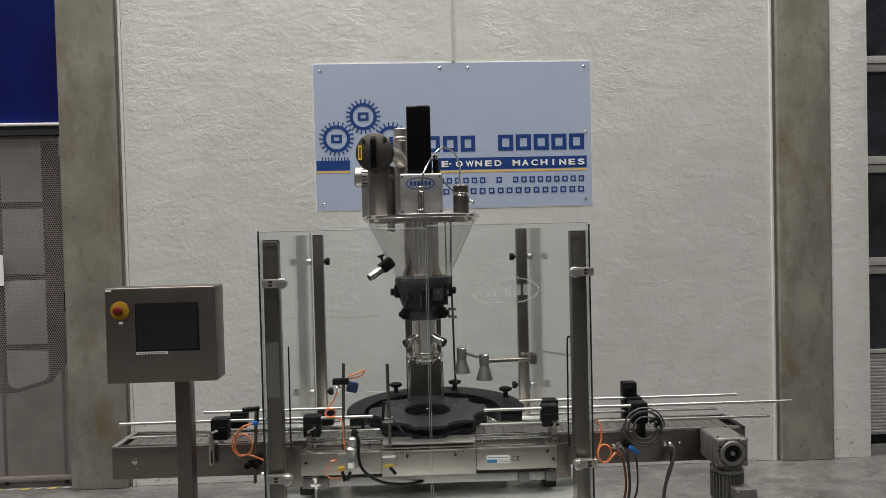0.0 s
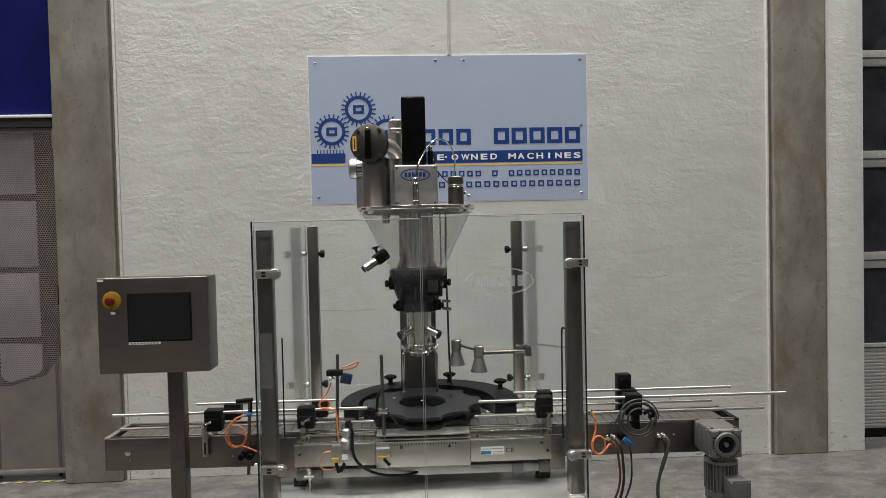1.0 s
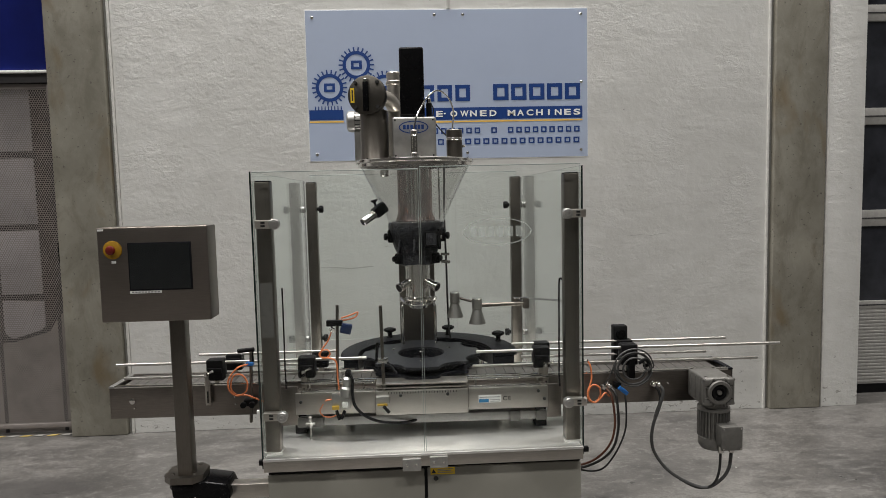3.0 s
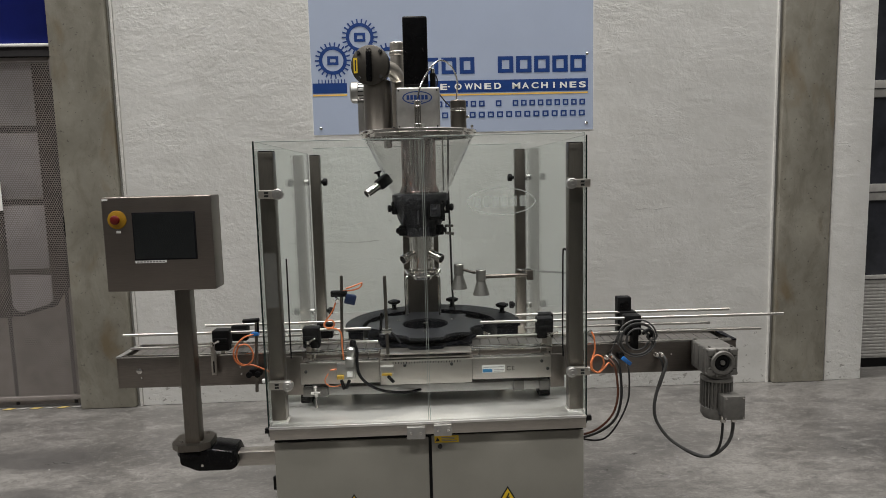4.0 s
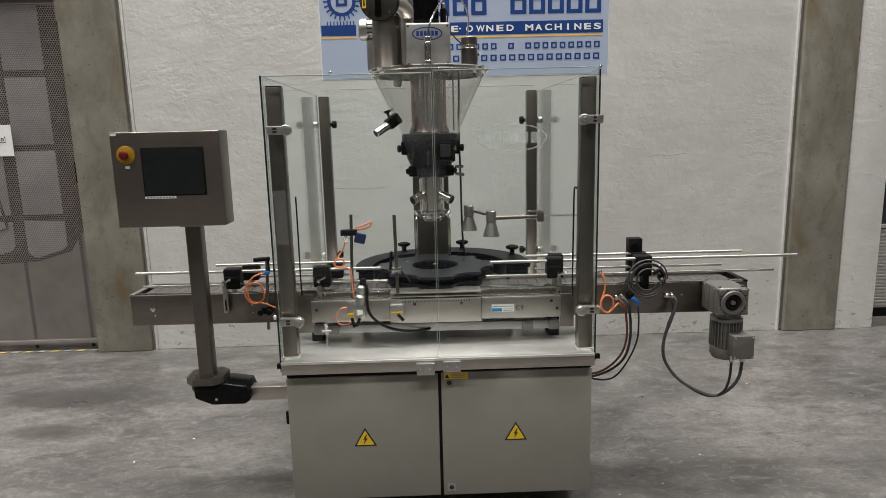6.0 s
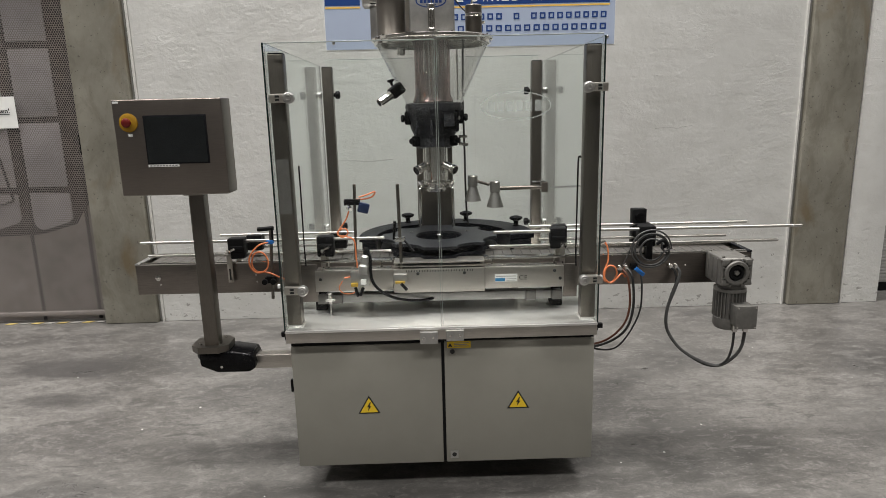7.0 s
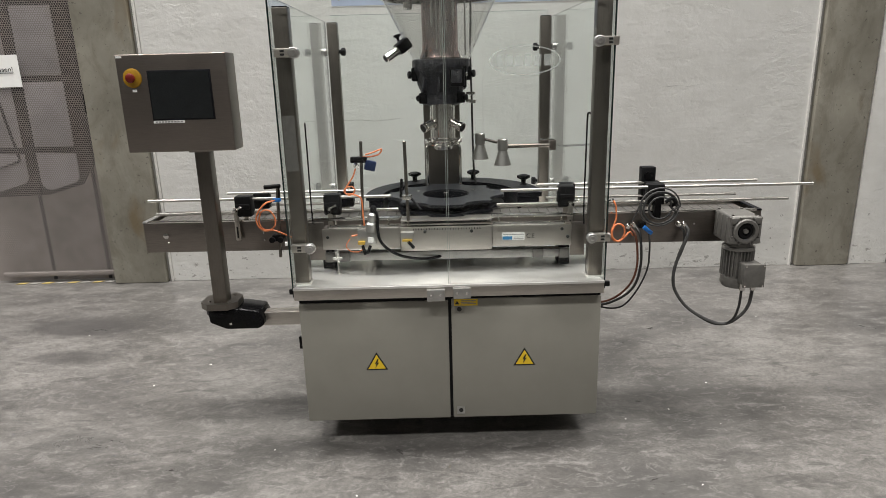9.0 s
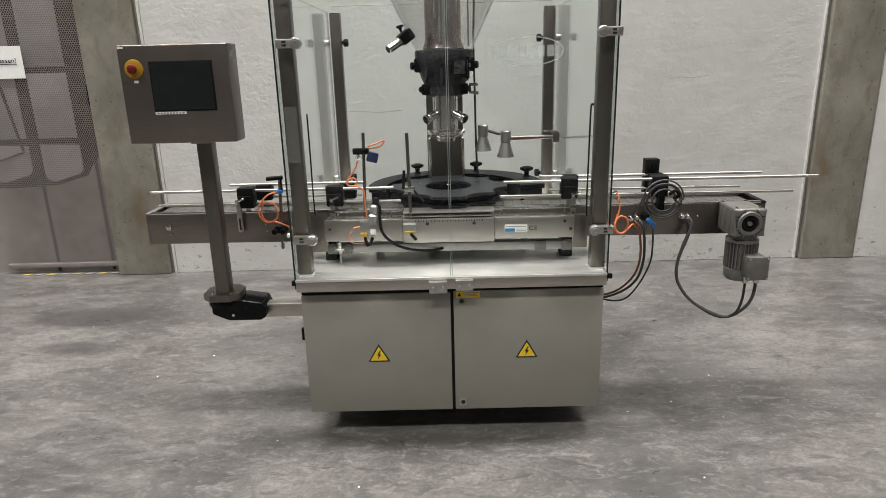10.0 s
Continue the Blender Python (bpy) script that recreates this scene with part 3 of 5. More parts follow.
def wall_sign():
    s = thing("wall_sign", (0.245, WALL, 1.795), "large pale blue company sign board with blue print on plaster wall", "sign")
    y = WALL - 0.006
    part("board", box(-0.683, 1.173, y, WALL - 0.0005, 1.795, 2.767, 0.001, 1), M_SIGN, s, "pale blue-grey sheet")
    part("rim", box(-0.686, 1.176, y + 0.001, WALL - 0.0007, 1.792, 2.770), M_WHITE, s, "white edge")
    f = y - 0.0012

    def plate(name, x0, x1, z0, z1, mat, label="", lift=0.0):
        part(name, box(x0, x1, f - lift, y - 0.0003, z0, z1), mat, s, label)

    for cx, cz, rr in ((-0.540, 2.272, 0.090), (-0.360, 2.417, 0.090), (-0.178, 2.262, 0.090)):
        o, inner = gear_ring(rr, 0.026, rr * 0.76, 22)
        part("gear_emblem", slab(o, 0, 0.0012, upright(cx, y - 0.0003, cz), inner), M_SIGNBLUE, s, "blue toothed ring")
    for cx, cz in ((-0.540, 2.272), (-0.360, 2.417)):
        mark = [(-0.036, -0.028), (0.036, -0.028), (0.036, 0.028), (-0.036, 0.028)]
        part("emblem_mark", slab(mark, 0, 0.0012, upright(cx, y - 0.0003, cz), [(a * 0.5, b * 0.4) for a, b in mark]), M_SIGNBLUE, s)
    plate("blue_band", -0.677, -0.455, 2.063, 2.128, M_SIGNBLUE)
    plate("yellow_line", -0.677, -0.455, 2.046, 2.056, M_SIGNYEL)
    for i in range(9):
        plate("rack_tooth", -0.640 + i * 0.021, -0.633 + i * 0.021, 2.128, 2.152, M_SIGNBLUE)
    plate("blue_band", -0.10, 1.138, 2.052, 2.131, M_SIGNBLUE)
    plate("yellow_line", -0.10, 1.138, 2.034, 2.044, M_SIGNYEL)
    # the firm's name, as plain bars
    def frame_bar(name, x, w, z, h, k):
        outer = [(0, 0), (w, 0), (w, h), (0, h)]
        inner = [(k, k * 0.9), (w - k, k * 0.9), (w - k, h - k * 0.9), (k, h - k * 0.9)]
        part(name, slab(outer, 0, 0.0012, upright(x, y - 0.0003, z), inner), M_SIGNBLUE, s)

    def name_bar(x, w, z):
        frame_bar("name_bar", x, w, z, 0.106, 0.027)

    for i in range(5):
        name_bar(-0.19 + i * 0.119, 0.098, 2.173)
    for i in range(5):
        name_bar(0.538 + i * 0.1205, 0.103, 2.175)
    for word, x0, pitch in (("PRE", 0.030, 0.0625), ("OWNED", 0.250, 0.0655), ("MACHINES", 0.633, 0.0635)):
        for i, ch in enumerate(word):
            w = {"I": 0.012, "M": 0.052, "W": 0.056}.get(ch, 0.046)
            lettering(ch, x0 + i * pitch + (0.017 if ch == "I" else 0), f - 0.0012, 2.073, 0.038, M_WHITE, s, width=w, name="letter", bold=0.0016)
    part("dot", box(0.206, 0.219, f - 0.0016, y - 0.0003, 2.088, 2.097), M_WHITE, s)
    for z, xs in ((1.960, (0.13, 1.137, 18)), (1.888, (-0.02, 1.137, 19))):
        a, b, n = xs
        step = (b - a) / n
        for i in range(n):
            if (z > 1.9 and i in (6, 8)) or (z < 1.9 and i == 2):
                continue
            frame_bar("small_name_bar", a + i * step, step * 0.66, z, 0.038, 0.0095)
    for cx, cz in ((-0.638, 2.722), (0.158, 2.733), (0.345, 2.733), (1.130, 2.733), (1.132, 2.29), (-0.636, 1.838), (1.128, 1.840), (0.36, 1.833)):
        part("screw", lathe([(0, 0.006), (0.006, 0.005), (0.010, 0.002), (0.011, 0.0)], (cx, y, cz), (0, -1, 0), 12), M_CHROME, s)


wall_sign()


# ---- the machine's cabinet ----
FRONT = 2.13


def warning_triangle(cx, z0, parent):
    h, w = 0.071, 0.082
    y = FRONT - 0.0002
    tri = [(-w / 2, 0), (w / 2, 0), (0, h)]
    base = part("warning_sign", slab(tri, 0, 0.0012, upright(cx, y, z0)), M_INK, parent, "black and yellow high-voltage triangle")
    small = [(x * 0.80, h / 3 + (z - h / 3) * 0.80) for x, z in tri]
    part("yellow_field", slab(small, 0, 0.002, upright(cx, y, z0)), M_YELLOW, base)
    bolt = [(a * 1.18, c * 1.12) for a, c in ((0.003, 0.040), (-0.007, 0.022), (-0.001, 0.024), (-0.005, 0.008), (0.007, 0.027), (0.001, 0.026), (0.006, 0.040))]
    part("bolt_mark", slab(bolt[::-1], 0, 0.0028, upright(cx, y, z0)), M_INK, base)


def cabinet():
    c = thing("control_cabinet", (0, 2.7, 0.0), "pebble-grey painted switch cabinet base of the machine on short feet", "cabinet")
    part("body", box(-0.545, 0.548, FRONT + 0.022, 3.28, 0.112, 0.606, 0.004), M_CAB, c)
    # runs up to the table plate to paint the gap's shade black
    part("door_seal", box(-0.550, 0.549, FRONT + 0.006, FRONT + 0.026, 0.116, 0.6125), M_BLACK, c, "black rubber door seal, also painting the dark gap above the doors")
    left = part("door", box(-0.552, -0.0075, FRONT, FRONT + 0.016, 0.110, 0.588, 0.003), M_CAB, c)
    right = part("door", box(0.0035, 0.551, FRONT, FRONT + 0.016, 0.110, 0.592, 0.003), M_CAB, c)
    warning_triangle(-0.279, 0.319, left)
    warning_triangle(0.273, 0.323, right)
    for x, z, plate in ((0.033, 0.553, 0), (0.033, 0.142, 1)):
        lock = part("lock", lathe([(0, 0.004), (0.008, 0.004), (0.0095, 0.0)], (x, FRONT, z), (0, -1, 0), 16), M_INK, right, "small black cam lock")
        if plate:
            part("lock_plate", box(x - 0.015, x + 0.015, FRONT - 0.0025, FRONT + 0.002, z - 0.016, z + 0.016, 0.001), M_ALU, lock)
        else:
            part("lock_plate", box(x - 0.014, x + 0.014, FRONT - 0.0015, FRONT + 0.002, z - 0.014, z + 0.014, 0.001), M_CAB, lock)
    st = part("sticker", box(0.014, 0.100, FRONT - 0.001, FRONT + 0.001, 0.566, 0.591), M_YELLOW, c, "yellow warning sticker with small print")
    part("sticker_mark", slab([(-0.008, 0), (0.008, 0), (0, 0.014)], 0, 0.0012, upright(0.025, FRONT - 0.0008, 0.572)), M_INK, st)
    for i in range(3):
        part("sticker_line", box(0.039, 0.094 - 0.008 * (i % 2), FRONT - 0.0018, FRONT - 0.0008, 0.572 + i * 0.006, 0.5745 + i * 0.006), M_GREYINK, st)
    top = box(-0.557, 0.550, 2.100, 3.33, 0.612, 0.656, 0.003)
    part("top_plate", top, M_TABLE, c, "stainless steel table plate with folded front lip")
    # thin darker strip paints the shade on the plate's upright front face
    part("front_fascia", box(-0.558, 0.551, 2.0965, 2.1005, 0.613, 0.650, 0.001), M_STEEL, c, "folded steel front edge, toned darker to paint its shade")
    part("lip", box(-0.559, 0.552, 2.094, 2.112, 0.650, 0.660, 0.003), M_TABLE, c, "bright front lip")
    for x0, x1, z0, z1 in ((-0.082, -0.018, 0.603, 0.646), (0.012, 0.074, 0.611, 0.650)):
        h = part("hinge_block", box(x0, x1, 2.080, 2.102, z0, z1, 0.002), M_ALU, c, "light metal block")
        for dx in (0.014, 0.048):
            part("screw", lathe([(0, 0.002), (0.004, 0.002), (0.005, 0)], (x0 + dx, 2.080, (z0 + z1) / 2), (0, -1, 0), 10), M_CHROME, h)
    for x in (-0.48, 0.48):
        for y in (2.50, 3.18):
            part("foot", lathe([(0, 0), (0.032, 0), (0.034, 0.012), (0.014, 0.02), (0.012, 0.114), (0, 0.114)], (x, y, 0), seg=16), M_BLACK, c)
    grill = box(0.548, 0.552, 2.20, 2.34, 0.36, 0.56)
    for i in range(22):
        box(0.551, 0.557, 2.20, 2.34, 0.365 + i * 0.0088, 0.369 + i * 0.0088, bm=grill)
    part("vent_grille", grill, M_ALU, c, "ribbed vent grille")
    sw = lathe([(0, 0.02), (0.018, 0.02), (0.022, 0.0)], (-0.545, 2.22, 0.40), (-1, 0, 0), 16)
    box(-0.582, -0.562, 2.212, 2.228, 0.375, 0.425, 0.003, bm=sw)
    part("main_switch", sw, M_BLACK, c, "black rotary main switch")


cabinet()
TABLE = 0.656


# ---- the glass guard ----
def clamp(x, y, z, side, parent):
    """A glass hinge: a flat plate from the post to the pane and a round boss."""
    base = box(min(x - side * 0.066, x), max(x - side * 0.066, x), y - 0.012, y + 0.012, z - 0.0145, z + 0.0145, 0.003)
    c = part("glass_hinge", base, M_STEEL, parent, "grey metal glass hinge with round boss")
    part("boss", lathe([(0, 0.022), (0.005, 0.022), (0.006, 0.025), (0.009, 0.025), (0.010, 0.021), (0.015, 0.021), (0.0185, 0.018), (0.0185, 0.0)], (x, y, z), (0, -1, 0), 20), M_ALU, c)
    part("hinge_slot", box(x - side * 0.038 - 0.007, x - side * 0.038 + 0.007, y - 0.0135, y - 0.011, z - 0.009, z - 0.002), M_INK, c)
    part("hinge_slot", box(x - side * 0.038 - 0.007, x - side * 0.038 + 0.007, y - 0.0135, y - 0.011, z + 0.002, z + 0.009), M_INK, c)


def pane(name, x0, x1, y0, y1, z0, z1, parent, edge):
    bm = box(x0, x1, y0, y1, z0, z1)
    big = max(f.calc_area() for f in bm.faces)
    for f in bm.faces:
        f.material_index = 0 if f.calc_area() > big * 0.5 else 1
    ob = part(name, bm, (M_GLASS, edge), parent, "clear tempered glass pane")
    ob.visible_shadow = False
    return ob


def side_pane(x_front, x_rear, y0, y1, z0, z1, parent):
    """A side pane that may stand slightly out of square, with dark edges."""
    bm = box(-0.003, 0.003, y0, y1, z0, z1)
    big = max(f.calc_area() for f in bm.faces)
    for f in bm.faces:
        f.material_index = 0 if f.calc_area() > big * 0.5 else 1
    for v in bm.verts:
        v.co.x += x_front + (x_rear - x_front) * (v.co.y - y0) / (y1 - y0)
    ob = part("side_pane", bm, (M_GLASS, M_GLASSEDGE), parent, "clear tempered glass pane")
    ob.visible_shadow = False


def guard():
    g = thing("glass_guard", (0, 2.7, TABLE), "glass safety guard with four square steel posts on the table plate", "machine guard")
    posts = [(-0.5345, 2.180, 1.607), (0.530, 2.180, 1.614), (-0.537, 3.28, 1.628), (0.514, 3.28, 1.636)]
    for x, y, z in posts:
        p = part("post", box(x - 0.0255, x + 0.0255, y - 0.0255, y + 0.0255, TABLE, z, 0.004), M_STEELV, g, "square brushed steel post")
        part("post_cap", box(x - 0.0235, x + 0.0235, y - 0.0235, y + 0.0235, z - 0.001, z + 0.003, 0.001), M_BLACK, p)
        part("post_foot", box(x - 0.030, x + 0.030, y - 0.030, y + 0.030, TABLE, TABLE + 0.006, 0.002), M_TABLE, p)
    a = 2.112
    left = pane("front_pane", -0.556, -0.004, a, a + 0.006, 0.640, 1.638, g, M_GLASSLIGHT)
    right = pane("front_pane", 0.001, 0.549, a, a + 0.006, 0.640, 1.645, g, M_GLASSLIGHT)
    side_pane(-0.564, -0.583, a + 0.008, 3.335, 0.618, 1.640, g)
    side_pane(0.557, 0.553, a + 0.008, 3.335, 0.622, 1.638, g)
    pane("back_pane", -0.552, 0.203, 3.318, 3.324, 0.80, 1.668, g, M_GLASSLIGHT)
    pane("back_pane", 0.207, 0.530, 3.318, 3.324, 0.80, 1.668, g, M_GLASSLIGHT)
    for x0, x1 in ((-0.577, -0.552), (0.550, 0.575)):
        part("pane_stop", box(x0, x1, 2.112, 2.128, 0.632, 0.650, 0.002), M_BLACK, g, "black stop block under the pane")
    for x in (-0.573, 0.566):
        part("pane_bumper", box(x - 0.004, x + 0.004, 2.116, 2.126, 0.812, 0.826, 0.001), M_WHITE, g, "small white bumper on the pane's edge")
    for z in (1.463, 0.800):
        clamp(-0.490, 2.128, z, 1, g)
        clamp(0.505, 2.128, z + 0.012, -1, g)
    for x, s in ((-0.540, 1), (0.514, -1)):
        for z in (1.493, 0.82):
            k = part("pane_knob", lathe([(0, 0.03), (0.016, 0.03), (0.019, 0.026), (0.019, 0.010), (0.010, 0.006), (0.009, 0)], (x + s * 0.03, 3.28, z), (s, 0, 0), 16), M_BLACK, g, "black clamping knob")
            part("knob_bolt", rod((x - s * 0.058, 3.27, z), (x - s * 0.03, 3.27, z), 0.017, 14), M_ALU, k)
    for x0, x1 in ((-0.0055, -0.0038), (0.0008, 0.0024)):
        part("polished_edge", box(x0, x1, a - 0.0008, a + 0.0068, 0.640, 1.638, 0.0006, 1), M_GLASSLIGHT, g, "bright ground glass edge")
    for x0, x1, y0, y1, z in ((-0.556, -0.004, a, a + 0.006, 1.638), (0.001, 0.549, a, a + 0.006, 1.645), (-0.552, 0.203, 3.318, 3.324, 1.668), (0.207, 0.530, 3.318, 3.324, 1.668)):
        part("polished_edge", box(x0, x1, y0 - 0.0006, y1 + 0.0006, z - 0.002, z + 0.001, 0.0005, 1), M_GLASSLIGHT, g, "bright ground glass edge")
    # etched oval mark and its bars
    cx, cz, n = 0.262, 1.420, 48
    o = [(0.118 * math.cos(2 * math.pi * i / n), 0.047 * math.sin(2 * math.pi * i / n)) for i in range(n)]
    q = [(0.113 * math.cos(2 * math.pi * i / n), 0.043 * math.sin(2 * math.pi * i / n)) for i in range(n)]
    e = part("etched_oval", slab(o, 0, 0.0006, upright(cx, a - 0.0005, cz), q), M_ETCH, right, "pale etched oval mark")
    e.visible_shadow = False
    bars = bmesh.new()
    for i in range(6):
        box(cx - 0.092 + i * 0.031, cx - 0.070 + i * 0.031, a - 0.0011, a - 0.0005, cz - 0.018, cz + 0.018, bm=bars)
    b = part("etched_mark", bars, M_ETCH, right)
    b.visible_shadow = False
    part("post_cable", tube([(0.506, 2.205, 1.235), (0.500, 2.207, 1.240), (0.496, 2.21, 1.222), (0.496, 2.215, 1.10), (0.496, 2.22, 0.90), (0.498, 2.22, 0.84)], 0.0030, 8), M_BLACK, g, "thin black cable beside the post")
    part("post_cable", tube([(-0.500, 2.25, 1.228), (-0.500, 2.25, 1.10), (-0.501, 2.25, 0.95), (-0.500, 2.25, 0.86)], 0.0028, 8), M_BLACK, g, "thin black cable beside the post")
    part("post_label", box(-0.556, -0.514, 2.1535, 2.1552, 1.07, 1.26), M_CAST, g, "grey warning label strip")


guard()


# ---- the conveyor ----
def conveyor():
    c = thing("conveyor", (0, 2.36, 0.73), "stainless steel slat conveyor crossing the machine with round guide rods", "conveyor", turn=-1.15)
    f = 2.357
    # front and ends take the darkened copy, the rear plate the plain steel
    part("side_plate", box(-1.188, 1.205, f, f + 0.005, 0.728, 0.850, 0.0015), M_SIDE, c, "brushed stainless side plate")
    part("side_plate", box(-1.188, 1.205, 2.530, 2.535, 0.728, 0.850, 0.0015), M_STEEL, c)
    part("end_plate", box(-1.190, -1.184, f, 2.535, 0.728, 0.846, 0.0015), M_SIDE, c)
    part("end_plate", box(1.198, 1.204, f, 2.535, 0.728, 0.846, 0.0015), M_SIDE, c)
    part("end_rail", box(-1.192, -1.172, f - 0.002, 2.537, 0.846, 0.853, 0.002), M_ALU, c)
    part("end_rail", box(1.186, 1.206, f - 0.002, 2.537, 0.846, 0.853, 0.002), M_POM, c)
    for y0 in (f - 0.002, 2.519):
        part("top_rail", box(-1.172, 1.186, y0, y0 + 0.018, 0.846, 0.854, 0.002), M_CHROME, c, "bright top rail")
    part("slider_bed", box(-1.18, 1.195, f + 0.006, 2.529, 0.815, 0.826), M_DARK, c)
    for i in range(4):
        x = -1.05 + i * 0.68
        part("cross_brace", box(x, x + 0.04, f + 0.004, 2.531, 0.730, 0.76, 0.002), M_STEEL, c)
    for x, z, r in ((-1.105, 0.795, 0.011), (-1.098, 0.767, 0.004), (-0.72, 0.800, 0.004), (-0.718, 0.772, 0.004), (0.95, 0.80, 0.004)):
        part("bolt_head", lathe([(0, 0.006), (r * 0.6, 0.006), (r, 0.004), (r, 0)], (x, f, z), (0, -1, 0), 14), M_CHROME, c)
    # front cover with the lettered plate
    for x0, x1 in ((-0.452, -0.182), (0.165, 0.470)):
        part("front_rail", box(x0, x1, 2.284, 2.300, 0.857, 0.866, 0.002), M_CHROME, c, "bright upper bar")
        part("rail_bar", box(x0 + 0.004, min(x1, 0.436), 2.256, 2.266, 0.834, 0.844, 0.002), M_CHROME, c, "bright front bar")
        for x in (x0 + 0.03, x1 - 0.04):
            part("rail_bolt", rod((x, 2.264, 0.839), (x, 2.300, 0.839), 0.004, 8), M_CHROME, c)
            part("rail_bolt", rod((x, 2.292, 0.826), (x, 2.292, 0.858), 0.004, 8), M_CHROME, c)
    part("front_shelf", box(-0.475, 0.470, 2.300, 2.357, 0.800, 0.826, 0.002), M_SIDE, c)
    part("cover_plate", box(-0.475, -0.180, 2.280, 2.286, 0.746, 0.828, 0.0015), M_COVER, c)
    part("cover_plate", box(0.168, 0.466, 2.280, 2.286, 0.746, 0.828, 0.0015), M_COVER, c)
    part("centre_plate", box(-0.178, 0.166, 2.270, 2.284, 0.738, 0.830, 0.0015), M_COVER, c, "light aluminium centre plate")
    for z in (0.836, 0.850):
        part("centre_ledge", box(-0.176, 0.166, 2.276, 2.356, z, z + 0.005, 0.0015), M_STEEL, c, "thin steel ledge")
    # near-black filler paints the shade in the gap between the ledges
    part("ledge_gap_shade", box(-0.160, 0.150, 2.300, 2.356, 0.828, 0.850), M_DARK, c)
    part("lower_channel", box(-0.47, 0.46, 2.310, 2.352, 0.692, 0.724, 0.002), M_ALU, c)
    for x in (-0.455, -0.40, 0.345, 0.445):
        part("channel_block", box(x - 0.020, x + 0.020, 2.300, 2.312, 0.690, 0.728, 0.002), M_CAST, c)
    part("end_gusset", box(-0.545, -0.470, 2.300, 2.306, 0.700, 0.850, 0.0015), M_SIDE, c)
    part("end_gusset", box(0.466, 0.520, 2.300, 2.306, 0.700, 0.830, 0.0015), M_SIDE, c)
    for i in range(26):
        part("scale_tick", box(-0.13 + i * 0.010, -0.127 + i * 0.010, 2.2690, 2.2704, 0.818, 0.825), M_INK, c)
    for x, z in ((-0.085, 0.812), (0.09, 0.812), (0.43, 0.81), (-0.455, 0.795), (0.452, 0.78)):
        part("bolt_head", lathe([(0, 0.006), (0.004, 0.006), (0.006, 0.004), (0.006, 0)], (x, 2.270 if abs(x) < 0.17 else 2.281, z), (0, -1, 0), 12), M_INK, c)
    p = part("type_plate", box(0.205, 0.290, 2.2785, 2.2805, 0.771, 0.800), M_WHITE, c, "white and blue type plate")
    part("plate_field", box(0.2065, 0.243, 2.2775, 2.279, 0.7725, 0.785), M_LBLUE, p)
    for i in range(2):
        part("plate_line", box(0.249, 0.286, 2.2777, 2.279, 0.775 + i * 0.006, 0.7765 + i * 0.006), M_GREYINK, p)
    part("plate_line", box(0.209, 0.286, 2.2777, 2.279, 0.791, 0.7935), M_GREYINK, p)
    lettering("CE", 0.297, 2.2797, 0.7775, 0.017, M_INK, c, width=0.030, spacing=1.2, name="mark")
    for x in (-0.468, 0.448):
        part("support_block", box(x - 0.022, x + 0.022, 2.33, 2.40, TABLE, 0.732, 0.003), M_BLACK, c, "black support block")
    for x in (-0.08, 0.09, -0.3, 0.3):
        part("support_leg", box(x - 0.012, x + 0.012, 2.46, 2.50, TABLE, 0.732, 0.002), M_CAST, c)
    part("drive_housing", box(-0.05, 0.08, 2.42, 2.54, TABLE, 0.726, 0.004), M_ALU, c)
    # guide rods
    for x0, x1, y, z in ((-1.165, -0.215, 2.372, 0.932), (-1.14, -0.19, 2.372, 0.880), (0.205, 1.385, 2.350, 0.948), (0.19, 1.298, 2.350, 0.893),
                         (-0.90, -0.34, 2.510, 0.930), (-0.86, -0.36, 2.510, 0.880), (0.36, 1.245, 2.505, 0.938), (0.40, 1.165, 2.505, 0.884)):
        part("guide_rod", rod((x0, y, z), (x1, y, z), 0.0058, 12, cap=0.0015), M_ROD, c, "round stainless guide rod")
    for x, z in ((-0.785, 0.906), (-0.442, 0.906), (0.455, 0.918), (0.795, 0.918)):
        for y, dx in ((2.36, 0.0), (2.505, 0.028)):
            k = part("rod_clamp", box(x + dx - 0.032, x + dx + 0.032, y - 0.022, y + 0.028, z - 0.038, z + (0.042 if dx == 0 else 0.026), 0.006), M_BLACK, c, "black plastic rod clamp")
            part("clamp_ridge", box(x + dx - 0.026, x + dx + 0.026, y - 0.026, y - 0.020, z - 0.008, z + 0.012, 0.003), M_BLACK, k)
            part("clamp_post", box(x + dx - 0.008, x + dx + 0.008, y + 0.0, y + 0.012, 0.845, z - 0.03), M_STEEL, k)
    for x in (-0.815, -0.452, 0.470, 0.600):
        b = box(x - 0.010, x + 0.010, 2.338, 2.346, 0.775, 0.905, 0.002)
        box(x - 0.010, x + 0.010, 2.338, 2.366, 0.848, 0.856, 0.002, bm=b)
        k = part("bracket", b, M_STEEL, c, "upright steel bracket with clamping lever")
        part("lever", rod((x, 2.338, 0.895), (x + 0.028, 2.322, 0.910), 0.005, 10), M_CHROME, k)
        part("lever_hub", lathe([(0, 0.014), (0.007, 0.013), (0.008, 0)], (x, 2.338, 0.895), (0, -1, 0), 12), M_CHROME, k)
        part("slot", box(x - 0.003, x + 0.003, 2.3368, 2.3385, 0.785, 0.83), M_INK, k)
    # upright black block behind the outfeed rods
    k = part("rod_post", box(0.782, 0.838, 2.50, 2.545, 0.85, 1.000, 0.004), M_BLACK, c, "black upright rod post")
    part("post_notch", lathe([(0, 0.004), (0.018, 0.004), (0.02, 0)], (0.81, 2.50, 0.966), (0, -1, 0), 16), M_GLOSSBLACK, k)
    # slats
    me = None
    n, pitch = 61, 0.0381
